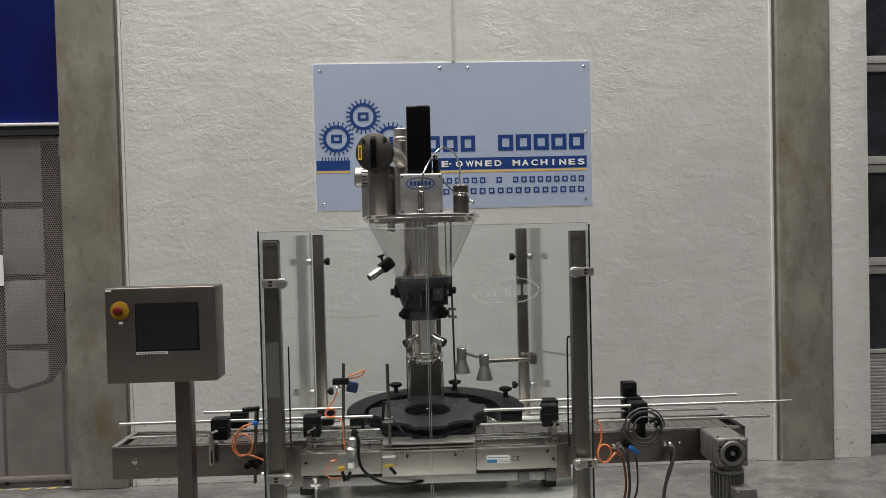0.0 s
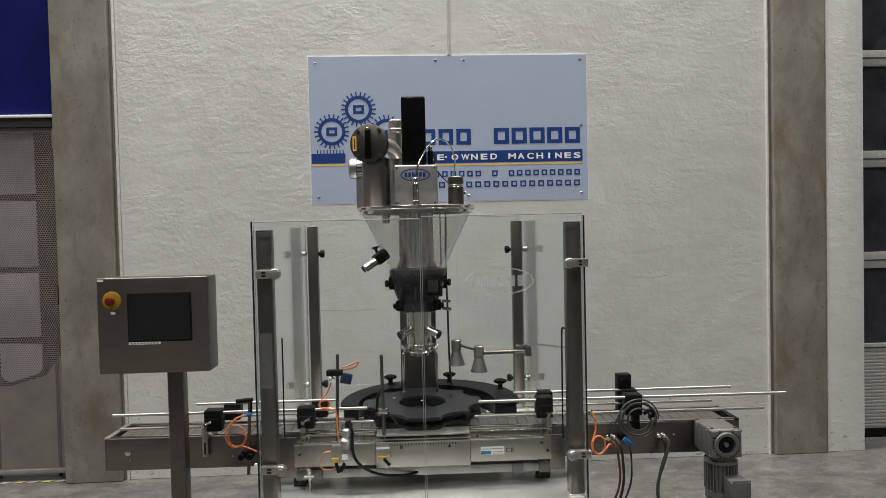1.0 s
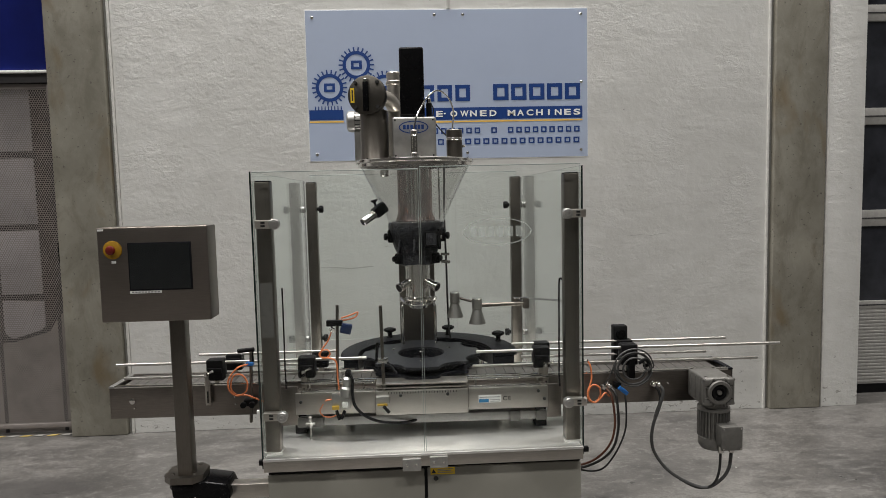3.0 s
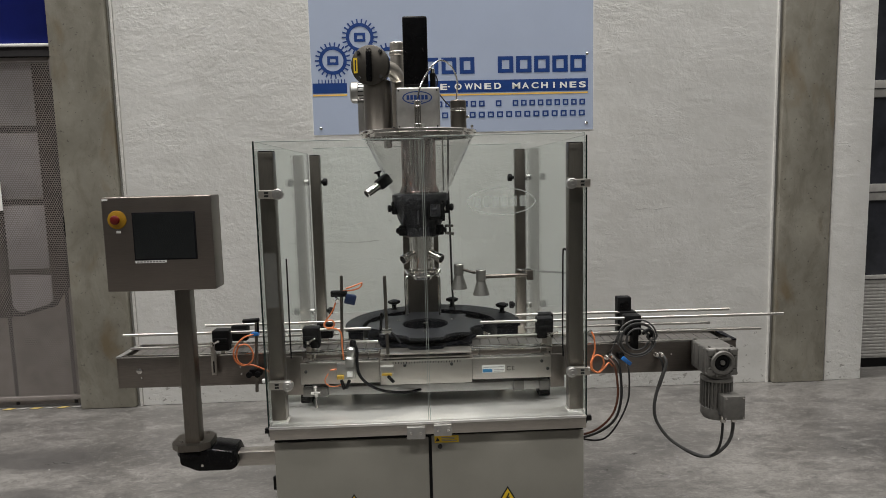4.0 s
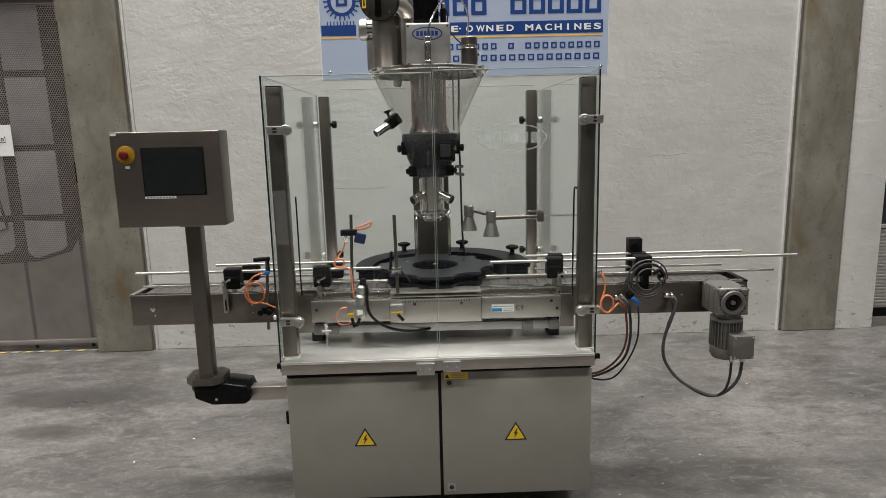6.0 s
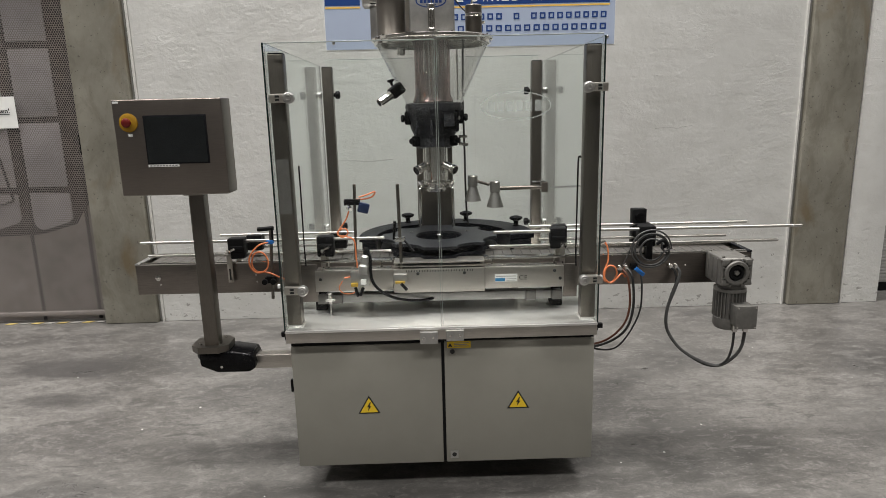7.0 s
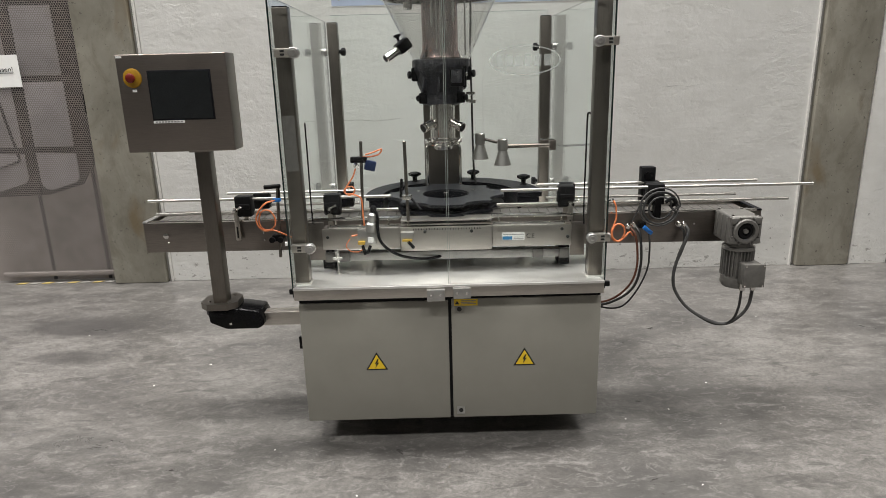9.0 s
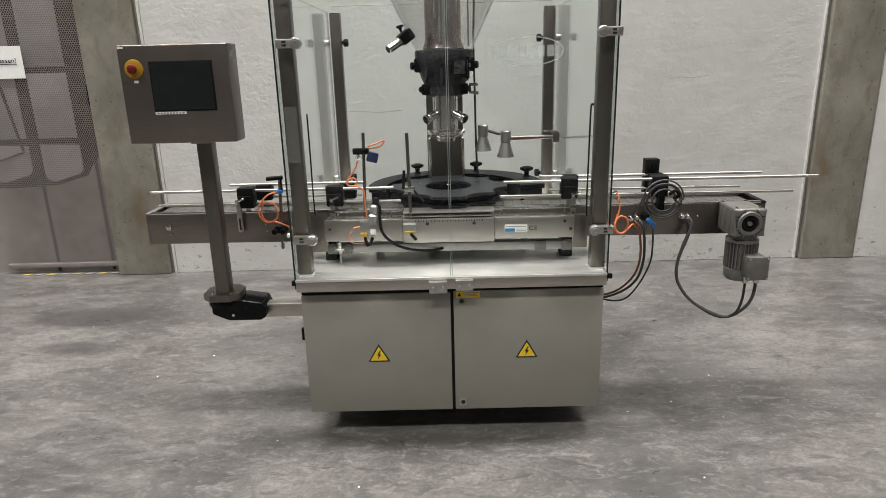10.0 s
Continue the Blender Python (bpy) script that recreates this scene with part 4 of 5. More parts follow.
    for i in range(n):
        x = -1.158 + i * pitch
        if me is None:
            first = part("slat", box(x, x + pitch - 0.002, f + 0.022, 2.516, 0.836, 0.842, 0.0012, 1), M_BELT, c, "grey metal conveyor slat")
            me = first
        else:
            ob = me.copy()
            ob.location.x = i * pitch
            scene.collection.objects.link(ob)


conveyor()


def gear_motor():
    g = thing("gear_motor", (1.06, 2.25, 0.60), "grey cast-aluminium gear motor hanging at the conveyor's end", "gear motor")
    h = box(1.026, 1.136, 2.190, 2.336, 0.752, 0.858, 0.008, 3)
    gear = part("gearbox", h, M_CAST, g, "ribbed grey gearbox housing")
    for z in (0.756, 0.845):
        part("rib", box(1.022, 1.140, 2.186, 2.20, z, z + 0.010, 0.003), M_CAST, gear)
    for x in (1.024, 1.128):
        part("rib", box(x, x + 0.010, 2.186, 2.205, 0.756, 0.855, 0.003), M_CAST, gear)
    for y in (2.22, 2.26, 2.30):
        part("rib", box(1.022, 1.034, y, y + 0.008, 0.765, 0.850, 0.002), M_CAST, gear)
    for x in (1.036, 1.118):
        for z in (0.764, 0.838):
            part("corner_lug", box(x - 0.010, x + 0.018, 2.182, 2.204, z - 0.008, z + 0.016, 0.004), M_CAST, gear)
    for k in range(8):
        a = k * math.pi / 4 + 0.4
        rib = box(0.045, 0.056, -0.002, 0.002, 0, 0.010)
        rib.transform(upright(1.080, 2.191, 0.804) @ Matrix.Rotation(a, 4, "Z"))
        part("flange_rib", rib, M_CAST, gear)
    part("flange_ring", lathe([(0.030, 0.0), (0.046, 0.0), (0.046, 0.010), (0.042, 0.014), (0.032, 0.014), (0.030, 0.0)], (1.080, 2.191, 0.804), (0, -1, 0), 32), M_CAST, gear)
    part("shaft_bore", lathe([(0, 0.003), (0.016, 0.003), (0.017, 0.008), (0.026, 0.008), (0.029, 0.002)], (1.080, 2.191, 0.804), (0, -1, 0), 28), M_BLACK, gear, "dark hollow shaft bore")
    part("shaft_end", lathe([(0, 0.012), (0.008, 0.012), (0.009, 0.0)], (1.080, 2.191, 0.804), (0, -1, 0), 16), M_CAST, gear)
    for k in range(4):
        a = math.pi / 4 + k * math.pi / 2
        part("bolt", lathe([(0, 0.006), (0.005, 0.006), (0.006, 0)], (1.080 + 0.047 * math.cos(a), 2.188, 0.804 + 0.045 * math.sin(a)), (0, -1, 0), 10), M_CAST, gear)
    for x in (1.038, 1.122):
        for y in (2.205, 2.322):
            part("bolt", lathe([(0, 0.005), (0.005, 0.005), (0.006, 0)], (x, y, 0.857), (0, 0, 1), 10), M_CHROME, gear)
    part("adapter", lathe([(0, 0.754), (0.048, 0.754), (0.050, 0.748), (0.050, 0.738), (0.058, 0.735), (0.058, 0.724), (0, 0.724)], (1.088, 2.245, 0), seg=32), M_CAST, g)
    m = part("motor", lathe([(0, 0.726), (0.047, 0.726), (0.047, 0.622), (0.054, 0.620), (0.055, 0.592), (0.047, 0.578), (0.028, 0.574), (0, 0.574)], (1.088, 2.245, 0), seg=32), M_CAST, g, "finned motor body")
    for k in range(28):
        a = 2 * math.pi * k / 28
        fin = box(0.044, 0.058, -0.0013, 0.0013, 0.624, 0.722)
        fin.transform(Matrix.Translation((1.088, 2.245, 0)) @ Matrix.Rotation(a, 4, "Z"))
        part("cooling_fin", fin, M_CAST, m)
    t = part("terminal_box", box(1.072, 1.142, 2.146, 2.212, 0.606, 0.686, 0.005), M_CAST, g, "grey terminal box")
    part("box_cover", box(1.068, 1.146, 2.138, 2.148, 0.602, 0.690, 0.003), M_CAST, t)
    for x in (1.075, 1.139):
        for z in (0.609, 0.683):
            part("screw", lathe([(0, 0.002), (0.0035, 0.002), (0.004, 0)], (x, 2.138, z), (0, -1, 0), 8), M_CHROME, t)
    for x in (1.085, 1.125):
        part("gland", rod((x, 2.180, 0.608), (x, 2.180, 0.578), 0.010, 12), M_CHROME, t)


gear_motor()


# ---- the operator panel ----
def operator_panel():
    p = thing("operator_panel", (-0.835, 2.2, 0.48), "brushed steel operator panel with touch screen on a square post", "control panel")
    h = part("housing", box(-1.032, -0.686, 2.030, 2.122, 1.162, 1.468, 0.004, 3), M_HMI, p, "brushed steel box")
    part("bezel", box(-0.938, -0.738, 2.0275, 2.032, 1.263, 1.418, 0.0015), M_POM, h)
    part("screen", box(-0.933, -0.743, 2.0255, 2.0285, 1.268, 1.413), M_SCREEN, h, "dark touch screen, switched off")
    e = part("emergency_stop", lathe([(0, 0.004), (0.026, 0.004), (0.029, 0.0025), (0.030, 0)], (-0.985, 2.030, 1.396), (0, -1, 0), 32), M_ESTOP, h, "yellow ring with red mushroom button")
    part("button", lathe([(0, 0.022), (0.009, 0.0215), (0.0135, 0.019), (0.015, 0.014), (0.011, 0.008), (0.010, 0)], (-0.985, 2.028, 1.396), (0, -1, 0), 24), M_RED, e)
    part("tag", box(-0.990, -0.976, 2.0292, 2.031, 1.353, 1.361), M_WHITE, h)
    lab = part("label_strip", box(-0.937, -0.838, 2.0285, 2.0305, 1.2545, 1.2625), M_WHITE, h, "white label strip with small print")
    for i in range(9):
        part("print", box(-0.931 + i * 0.010, -0.924 + i * 0.010, 2.0278, 2.029, 1.2565, 1.2605), M_GREYINK, lab)
    part("tag", box(-1.028, -1.010, 2.0285, 2.0305, 1.457, 1.463), M_WHITE, h)
    part("neck_plate", box(-0.866, -0.798, 2.10, 2.183, 1.150, 1.164, 0.003), M_HMI, p)
    part("post", box(-0.857, -0.806, 2.122, 2.173, 0.600, 1.152, 0.005, 3), M_STEELV, p, "square brushed steel post")
    c, d = 0.066, 0.036
    octagon = [(-c, -d), (-d, -c), (d, -c), (c, -d), (c, d), (d, c), (-d, c), (-c, d)]
    fl = part("flange", slab([(x - 0.838, y + 2.165) for x, y in octagon], 0.582, 0.605), M_STEELV, p, "eight-cornered steel flange")
    for k in range(4):
        a = math.pi / 4 + k * math.pi / 2
        part("bolt", lathe([(0, 0.006), (0.006, 0.006), (0.007, 0)], (-0.838 + 0.050 * math.cos(a), 2.165 + 0.050 * math.sin(a), 0.605), (0, 0, 1), 8), M_CHROME, fl)
    arm = slab([(-0.880, 0.570), (-0.877, 0.528), (-0.818, 0.502), (-0.702, 0.502), (-0.683, 0.514), (-0.679, 0.535), (-0.692, 0.570), (-0.765, 0.582), (-0.876, 0.582)], -0.115, 0.0, upright(0, 2.115, 0))
    bmesh.ops.bevel(arm, geom=arm.edges[:], offset=0.008, segments=3, profile=0.5, affect="EDGES")
    a = part("arm_joint", arm, M_GLOSSBLACK, p, "black cast swivel joint")
    part("joint_collar", lathe([(0, 0.583), (0.056, 0.583), (0.060, 0.576), (0.060, 0.556), (0, 0.556)], (-0.838, 2.165, 0), seg=32), M_GLOSSBLACK, a)
    part("grub_screw", lathe([(0, 0.003), (0.005, 0.003), (0.006, 0)], (-0.80, 2.116, 0.525), (0, -1, 0), 10), M_CHROME, a)
    part("arm_tube", box(-0.700, -0.545, 2.150, 2.200, 0.500, 0.552, 0.004), M_STEEL, p, "square steel arm fixed to the cabinet")


operator_panel()


# ---- star wheel and guide ----
SX, SY = -0.003, 2.560


POCKETS = [27, 60, 120, 153, 207, 240, 300, 333]


def scalloped(r, depth, n=168):
    """A round outline with eight rounded pockets cut into it in pairs."""
    out = []
    for i in range(n):
        a = 360 * i / n
        u = min(abs((a - p + 180) % 360 - 180) for p in POCKETS) / 13.5
        dip = depth * math.sqrt(1 - u * u) if u < 1 else 0.0
        out.append(((r - dip) * math.cos(radians(a)), (r - dip) * math.sin(radians(a))))
    return out


def star_wheel():
    w = thing("rotary_turret", (SX, SY, 0.85), "black plastic star wheel with scalloped edge above the conveyor", "turret")
    at = Matrix.Translation((SX, SY, 0))
    n = 168
    inner = [(0.096 * math.cos(2 * math.pi * i / n), 0.096 * math.sin(2 * math.pi * i / n)) for i in range(n)]
    part("upper_disc", slab(scalloped(0.241, 0.034), 0.890, 0.900, at, inner), M_DISC, w, "black scalloped disc")
    part("disc_bevel", slab(scalloped(0.2395, 0.034), 0.900, 0.9012, at, inner), M_DISC, w)
    part("lower_disc", slab(scalloped(0.240, 0.034), 0.852, 0.864, at, inner), M_POM, w)
    part("drum", lathe([(0.096, 0.862), (0.190, 0.862), (0.190, 0.892), (0.096, 0.892), (0.096, 0.862)], (SX, SY, 0), seg=40), M_POM, w)
    hub = part("hub", lathe([(0, 0.872), (0.042, 0.872), (0.046, 0.868), (0.046, 0.800), (0, 0.800)], (SX, SY + 0.01, 0), seg=28), M_POM, w)
    part("hub_pin", rod((SX, SY + 0.01, 0.87), (SX, SY + 0.01, 0.904), 0.009, 14), M_CHROME, hub)
    spoke = box(-0.098, 0.098, SY - 0.004, SY + 0.024, 0.862, 0.872, 0.003)
    part("spoke", spoke, M_POM, w)
    for k in range(3):
        a = 0.5 + k * 2.1
        part("grub_screw", lathe([(0, 0.003), (0.006, 0.003), (0.007, 0)], (SX + 0.135 * math.cos(a), SY + 0.135 * math.sin(a), 0.901), (0, 0, 1), 10), M_CHROME, w)


star_wheel()


def knob(x, y, z0, parent):
    k = part("knob", lathe([(0, 0.044), (0.014, 0.044), (0.024, 0.040), (0.026, 0.034), (0.024, 0.028), (0.011, 0.022), (0.010, 0.006), (0.016, 0.0), (0, 0.0)], (x, y, z0), seg=20), M_BLACK, parent, "black clamping knob")
    for i in range(6):
        a = i * math.pi / 3
        part("lobe", lathe([(0, 0.041), (0.006, 0.040), (0.007, 0.034), (0.006, 0.029), (0, 0.028)], (x + 0.022 * math.cos(a), y + 0.022 * math.sin(a), z0), seg=10), M_BLACK, k)


def star_guide():
    g = thing("star_guide", (0.02, 2.6, 0.84), "black plastic curved bottle guide with three clamping knobs", "bottle guide")
    n = 48
    a0, a1 = radians(-8), radians(188)
    outer = [(0.03 + 0.365 * math.cos(a0 + (a1 - a0) * i / n), 2.585 + 0.365 * math.sin(a0 + (a1 - a0) * i / n)) for i in range(n + 1)]
    inner = [(0.015 + 0.278 * math.cos(a1 - (a1 - a0) * i / n), 2.560 + 0.278 * math.sin(a1 - (a1 - a0) * i / n)) for i in range(n + 1)]
    t = part("guide_plate", slab(outer + inner, 0.884, 0.902), M_POM, g, "black curved plate")
    outer2 = [(0.03 + (x - 0.03) * 0.97, 2.585 + (y - 2.585) * 0.97) for x, y in outer]
    part("guide_base", slab(outer2 + inner, 0.826, 0.880), M_POM, g)
    for x, y in ((-0.142, 2.870), (0.128, 2.885), (0.340, 2.720)):
        knob(x, y, 0.902, g)
    for x, y in ((-0.25, 2.72), (0.27, 2.76)):
        part("stand_rod", rod((x, y, TABLE), (x, y, 0.834), 0.012, 14), M_CHROME, g)


star_guide()


# ---- the auger filler ----
FX, FY = -0.008, 2.70


def filler():
    f = thing("auger_filler", (FX, FY, TABLE), "stainless auger filler head with clear conical hopper and black motor", "filling machine")
    # column behind
    part("column", box(-0.091, 0.068, 2.79, 2.93, TABLE, 1.42, 0.006), M_STEELV, f, "square stainless column")
    part("column_base", box(-0.16, 0.16, 2.74, 2.98, TABLE, TABLE + 0.015, 0.003), M_STEEL, f)
    # hopper
    cone = lathe([(0.238, 1.686), (0.118, 1.436), (0.114, 1.436), (0.234, 1.686)], (FX, FY, 0), seg=56)
    hop = part("hopper", cone, M_ACRYL, f, "clear plastic conical hopper")
    hop.visible_shadow = False
    rim = lathe([(0.228, 1.684), (0.246, 1.684), (0.250, 1.688), (0.250, 1.697), (0.246, 1.700), (0, 1.700), (0, 1.696), (0.228, 1.694), (0.228, 1.684)], (FX, FY, 0), seg=56)
    lid = part("lid", rim, M_CHROME, f, "polished steel lid")
    for k in range(12):
        a = 2 * math.pi * k / 12 + 0.1
        part("lid_screw", lathe([(0, 0.005), (0.005, 0.005), (0.006, 0)], (FX + 0.238 * math.cos(a), FY + 0.238 * math.sin(a), 1.699), (0, 0, 1), 8), M_CHROME, lid)
    part("lid_lip", lathe([(0.232, 1.684), (0.240, 1.684), (0.240, 1.672), (0.232, 1.672), (0.232, 1.684)], (FX, FY, 0), seg=56), M_CHROME, lid)
    part("auger_tube", lathe([(0.074, 1.695), (0.074, 1.475), (0.086, 1.445), (0.080, 1.437), (0, 1.437)], (FX - 0.003, FY + 0.01, 0), seg=36), M_TUBE, f, "polished auger tube")
    for dx, dy, z0, r in ((-0.034, -0.080, 1.560, 0.005), (-0.016, -0.086, 1.470, 0.004), (0.000, -0.088, 1.450, 0.006), (0.020, -0.085, 1.545, 0.004), (0.050, -0.078, 1.575, 0.005), (0.098, -0.06, 1.450, 0.003)):
        part("stirrer_rod", rod((FX + dx, FY + dy, z0), (FX + dx, FY + dy, 1.695), r, 10), M_CHROME, f, "thin polished rod inside the hopper")
    part("dip_tube", rod((FX - 0.130, FY - 0.01, 1.69), (FX - 0.130, FY - 0.01, 1.632), 0.018, 16), M_CHROME, f)
    # black collar
    col = lathe([(0.060, 1.440), (0.112, 1.440), (0.119, 1.436), (0.121, 1.428), (0.119, 1.392), (0.114, 1.384), (0.098, 1.330), (0.082, 1.295), (0.084, 1.285), (0.084, 1.260), (0.060, 1.250), (0.058, 1.250)], (FX, FY, 0), seg=14)
    collar = part("collar", col, M_COLLAR, f, "black plastic hopper collar")
    for s in (-1, 1):
        t = box(s * 0.108 + FX - 0.016, s * 0.108 + FX + 0.016, FY - 0.04, FY + 0.03, 1.352, 1.408, 0.007)
        part("collar_clamp", t, M_BLACK, collar)
        part("clamp_knob", lathe([(0, 0.02), (0.014, 0.018), (0.016, 0.010), (0.009, 0.0)], (FX + s * 0.120, FY - 0.03, 1.378), (s, -0.3, 0), 14), M_BLACK, collar)
        t = box(s * 0.078 + FX - 0.018, s * 0.078 + FX + 0.018, FY - 0.055, FY - 0.005, 1.262, 1.305, 0.006)
        part("lower_clamp", t, M_BLACK, collar)
        part("clamp_knob", lathe([(0, 0.02), (0.012, 0.018), (0.013, 0.008), (0.008, 0.0)], (FX + s * 0.086, FY - 0.055, 1.285), (s, -0.8, 0), 12), M_BLACK, collar)
    latch = part("latch", box(FX + 0.032, FX + 0.092, FY - 0.122, FY - 0.06, 1.330, 1.402, 0.006), M_BLACK, collar, "black latch block")
    part("latch_face", box(FX + 0.038, FX + 0.080, FY - 0.125, FY - 0.118, 1.345, 1.395, 0.003), M_COLLAR, latch)
    part("latch_hinge", rod((FX + 0.092, FY - 0.100, 1.325), (FX + 0.092, FY - 0.100, 1.410), 0.008, 12), M_BLACK, latch)
    part("latch_screw", rod((FX + 0.098, FY - 0.108, 1.370), (FX + 0.098, FY - 0.108, 1.384), 0.006, 10), M_CHROME, latch)
    for a in (0.6, 1.5, 2.3, 4.0, 4.6, 5.3):
        rib = box(-0.004, 0.004, -0.010, 0.006, -0.040, 0.036, 0.003)
        rib.transform(Matrix.Translation((FX + 0.108 * math.cos(a), FY + 0.108 * math.sin(a), 1.352)) @ Matrix.Rotation(a - math.pi / 2, 4, "Z") @ Matrix.Rotation(radians(15), 4, "X"))
        part("collar_rib", rib, M_COLLAR, collar)
    part("clamp_pin", rod((FX + 0.10, FY - 0.05, 1.300), (FX + 0.135, FY - 0.06, 1.300), 0.006, 8), M_CHROME, collar)
    part("clamp_pin", rod((FX + 0.10, FY - 0.05, 1.270), (FX + 0.138, FY - 0.06, 1.266), 0.007, 8), M_CHROME, collar)
    # filling tube with two ports
    tubebm = lathe([(0, 1.262), (0.052, 1.262), (0.052, 1.122), (0.058, 1.120), (0.060, 1.112), (0.058, 1.104), (0.046, 1.102), (0.038, 1.072), (0.035, 1.072), (0.035, 1.09), (0, 1.10)], (FX, FY - 0.03, 0), seg=32)
    ft = part("filling_tube", tubebm, M_CHROME, f, "polished filling tube")
    for s in (-1, 1):
        d = Vector((s * 0.72, -0.58, -0.34)).normalized()
        at = Vector((FX + s * 0.028, FY - 0.055, 1.190))
        part("side_port", lathe([(0.012, -0.02), (0.015, 0.0), (0.016, 0.052), (0.020, 0.058), (0.020, 0.072), (0.0165, 0.072), (0.0165, 0.02)], at, d, 20), M_CHROME, ft)
        # flat dark disc paints the shade inside the port
        part("port_mouth_shade", lathe([(0, 0.068), (0.0165, 0.068), (0.0165, 0.06)], at, d, 20), M_DARK, ft)
        part("hook_rod", tube([(FX + s * 0.040, FY - 0.05, 1.095), (FX + s * 0.066, FY - 0.075, 1.090), (FX + s * 0.069, FY - 0.085, 1.05), (FX + s * 0.069, FY - 0.085, 0.98), (FX + s * 0.069, FY - 0.080, 0.925)], 0.0058, 10), M_CHROME, ft)
        part("clamp_ear", box(FX + s * 0.066 - 0.012, FX + s * 0.066 + 0.012, FY - 0.05, FY - 0.02, 1.098, 1.118, 0.004), M_CHROME, ft)
    part("clamp_wire", tube([(FX - 0.075, FY - 0.06, 1.118), (FX - 0.05, FY - 0.095, 1.098), (FX, FY - 0.105, 1.094), (FX + 0.05, FY - 0.095, 1.098), (FX + 0.075, FY - 0.06, 1.118)], 0.004, 8), M_CHROME, ft)
    # gearbox, motor and sensor on the lid
    gb = part("gear_housing", box(-0.097, 0.081, 2.575, 2.745, 1.699, 1.868, 0.008, 3), M_ALU, f, "light grey gear housing")
    for x in (-0.085, 0.069):
        for z in (1.712, 1.855):
            part("screw", lathe([(0, 0.003), (0.0035, 0.003), (0.004, 0)], (x, 2.575, z), (0, -1, 0), 8), M_INK, gb)
    n = 40
    o = [(0.060 * math.cos(2 * math.pi * i / n), 0.026 * math.sin(2 * math.pi * i / n)) for i in range(n)]
    q = [(0.055 * math.cos(2 * math.pi * i / n), 0.022 * math.sin(2 * math.pi * i / n)) for i in range(n)]
    part("badge_oval", slab(o, 0, 0.0015, upright(-0.010, 2.5752, 1.826), q), M_SIGNBLUE, gb, "dark blue oval badge outline")
    for i in range(6):
        part("badge_bar", box(-0.053 + i * 0.0148, -0.042 + i * 0.0148, 2.5738, 2.5755, 1.818, 1.836), M_SIGNBLUE, gb)
    part("badge_bar", box(-0.030, 0.010, 2.5738, 2.5755, 1.809, 1.8125), M_SIGNBLUE, gb)
    mo = part("motor", box(-0.062, 0.037, 2.585, 2.685, 1.868, 2.148, 0.009, 3), M_GLOSSBLACK, f, "glossy black square motor")
    part("motor_joint", box(-0.063, 0.038, 2.584, 2.686, 1.874, 1.880, 0.002), M_BLACK, mo)
    plug = part("plug", rod((0.056, 2.63, 1.865), (0.056, 2.63, 1.930), 0.012, 14), M_BLACK, f, "black cable plug")
    part("plug_nut", rod((0.056, 2.63, 1.928), (0.056, 2.63, 1.948), 0.009, 12), M_CHROME, plug)
    s = part("level_sensor", lathe([(0, 1.826), (0.030, 1.826), (0.034, 1.822), (0.034, 1.793), (0.0345, 1.790), (0.0345, 1.784), (0.034, 1.781), (0.034, 1.699), (0, 1.699)], (0.163, 2.70, 0), seg=28), M_STEELV, f, "steel sensor cylinder")
    part("sensor_band", lathe([(0.0342, 1.781), (0.0352, 1.782), (0.0352, 1.791), (0.0342, 1.792)], (0.163, 2.70, 0), seg=28), M_CHROME, s)
    part("sensor_stud", rod((0.196, 2.70, 1.755), (0.207, 2.69, 1.757), 0.006, 10), M_CHROME, s)
    part("steel_hose", tube([(-0.010, 2.545, 1.815), (0.005, 2.55, 1.870), (0.045, 2.57, 1.940), (0.090, 2.60, 1.975), (0.135, 2.64, 1.955), (0.160, 2.68, 1.900), (0.155, 2.70, 1.824)], 0.0035, 8), M_CHROME, f, "thin braided hose")
    part("signal_cable", tube([(0.056, 2.63, 1.94), (0.075, 2.66, 1.91), (0.075, 2.69, 1.87), (0.105, 2.72, 1.83), (0.135, 2.72, 1.80)], 0.003, 6), M_DKCABLE, f)
    pc = part("air_cylinder", rod((-0.010, 2.545, 1.699), (-0.010, 2.545, 1.722), 0.017, 16), M_CHROME, f, "small pneumatic cylinder")
    for dx in (-0.010, 0.010):
        part("tie_rod", rod((-0.010 + dx, 2.540, 1.72), (-0.010 + dx, 2.540, 1.79), 0.003, 8), M_CHROME, pc)
    part("barrel", rod((-0.010, 2.548, 1.72), (-0.010, 2.548, 1.79), 0.008, 12), M_CHROME, pc)
    part("end_cap", rod((-0.010, 2.545, 1.788), (-0.010, 2.545, 1.812), 0.015, 14), M_CHROME, pc)
    # product inlet with round cover
    part("inlet_pipe", lathe([(0, 1.699), (0.060, 1.699), (0.060, 1.703), (0.058, 1.706), (0.058, 1.90), (0, 1.93)], (-0.172, 2.645, 0), seg=36), M_STEELV, f, "stainless inlet pipe")
    d = Vector((-0.24, -0.96, 0.02)).normalized()
    at = Vector((-0.180, 2.655, 1.958))
    part("inlet_elbow", lathe([(0, -0.03), (0.058, -0.02), (0.066, 0.0), (0.070, 0.050), (0, 0.050)], at, d, 32), M_STEELV, f)
    cov = part("round_cover", lathe([(0, 0.074), (0.074, 0.074), (0.0785, 0.071), (0.0795, 0.066), (0.0795, 0.050), (0.0, 0.050)], at, d, 40), M_DKSTEEL, f, "round steel valve cover")
    side = Vector((0, 0, 1)).cross(d).normalized()
    up = d.cross(side).normalized()
    frame_m = Matrix((side, up, d)).transposed().to_4x4()
    frame_m.translation = at + d * 0.074
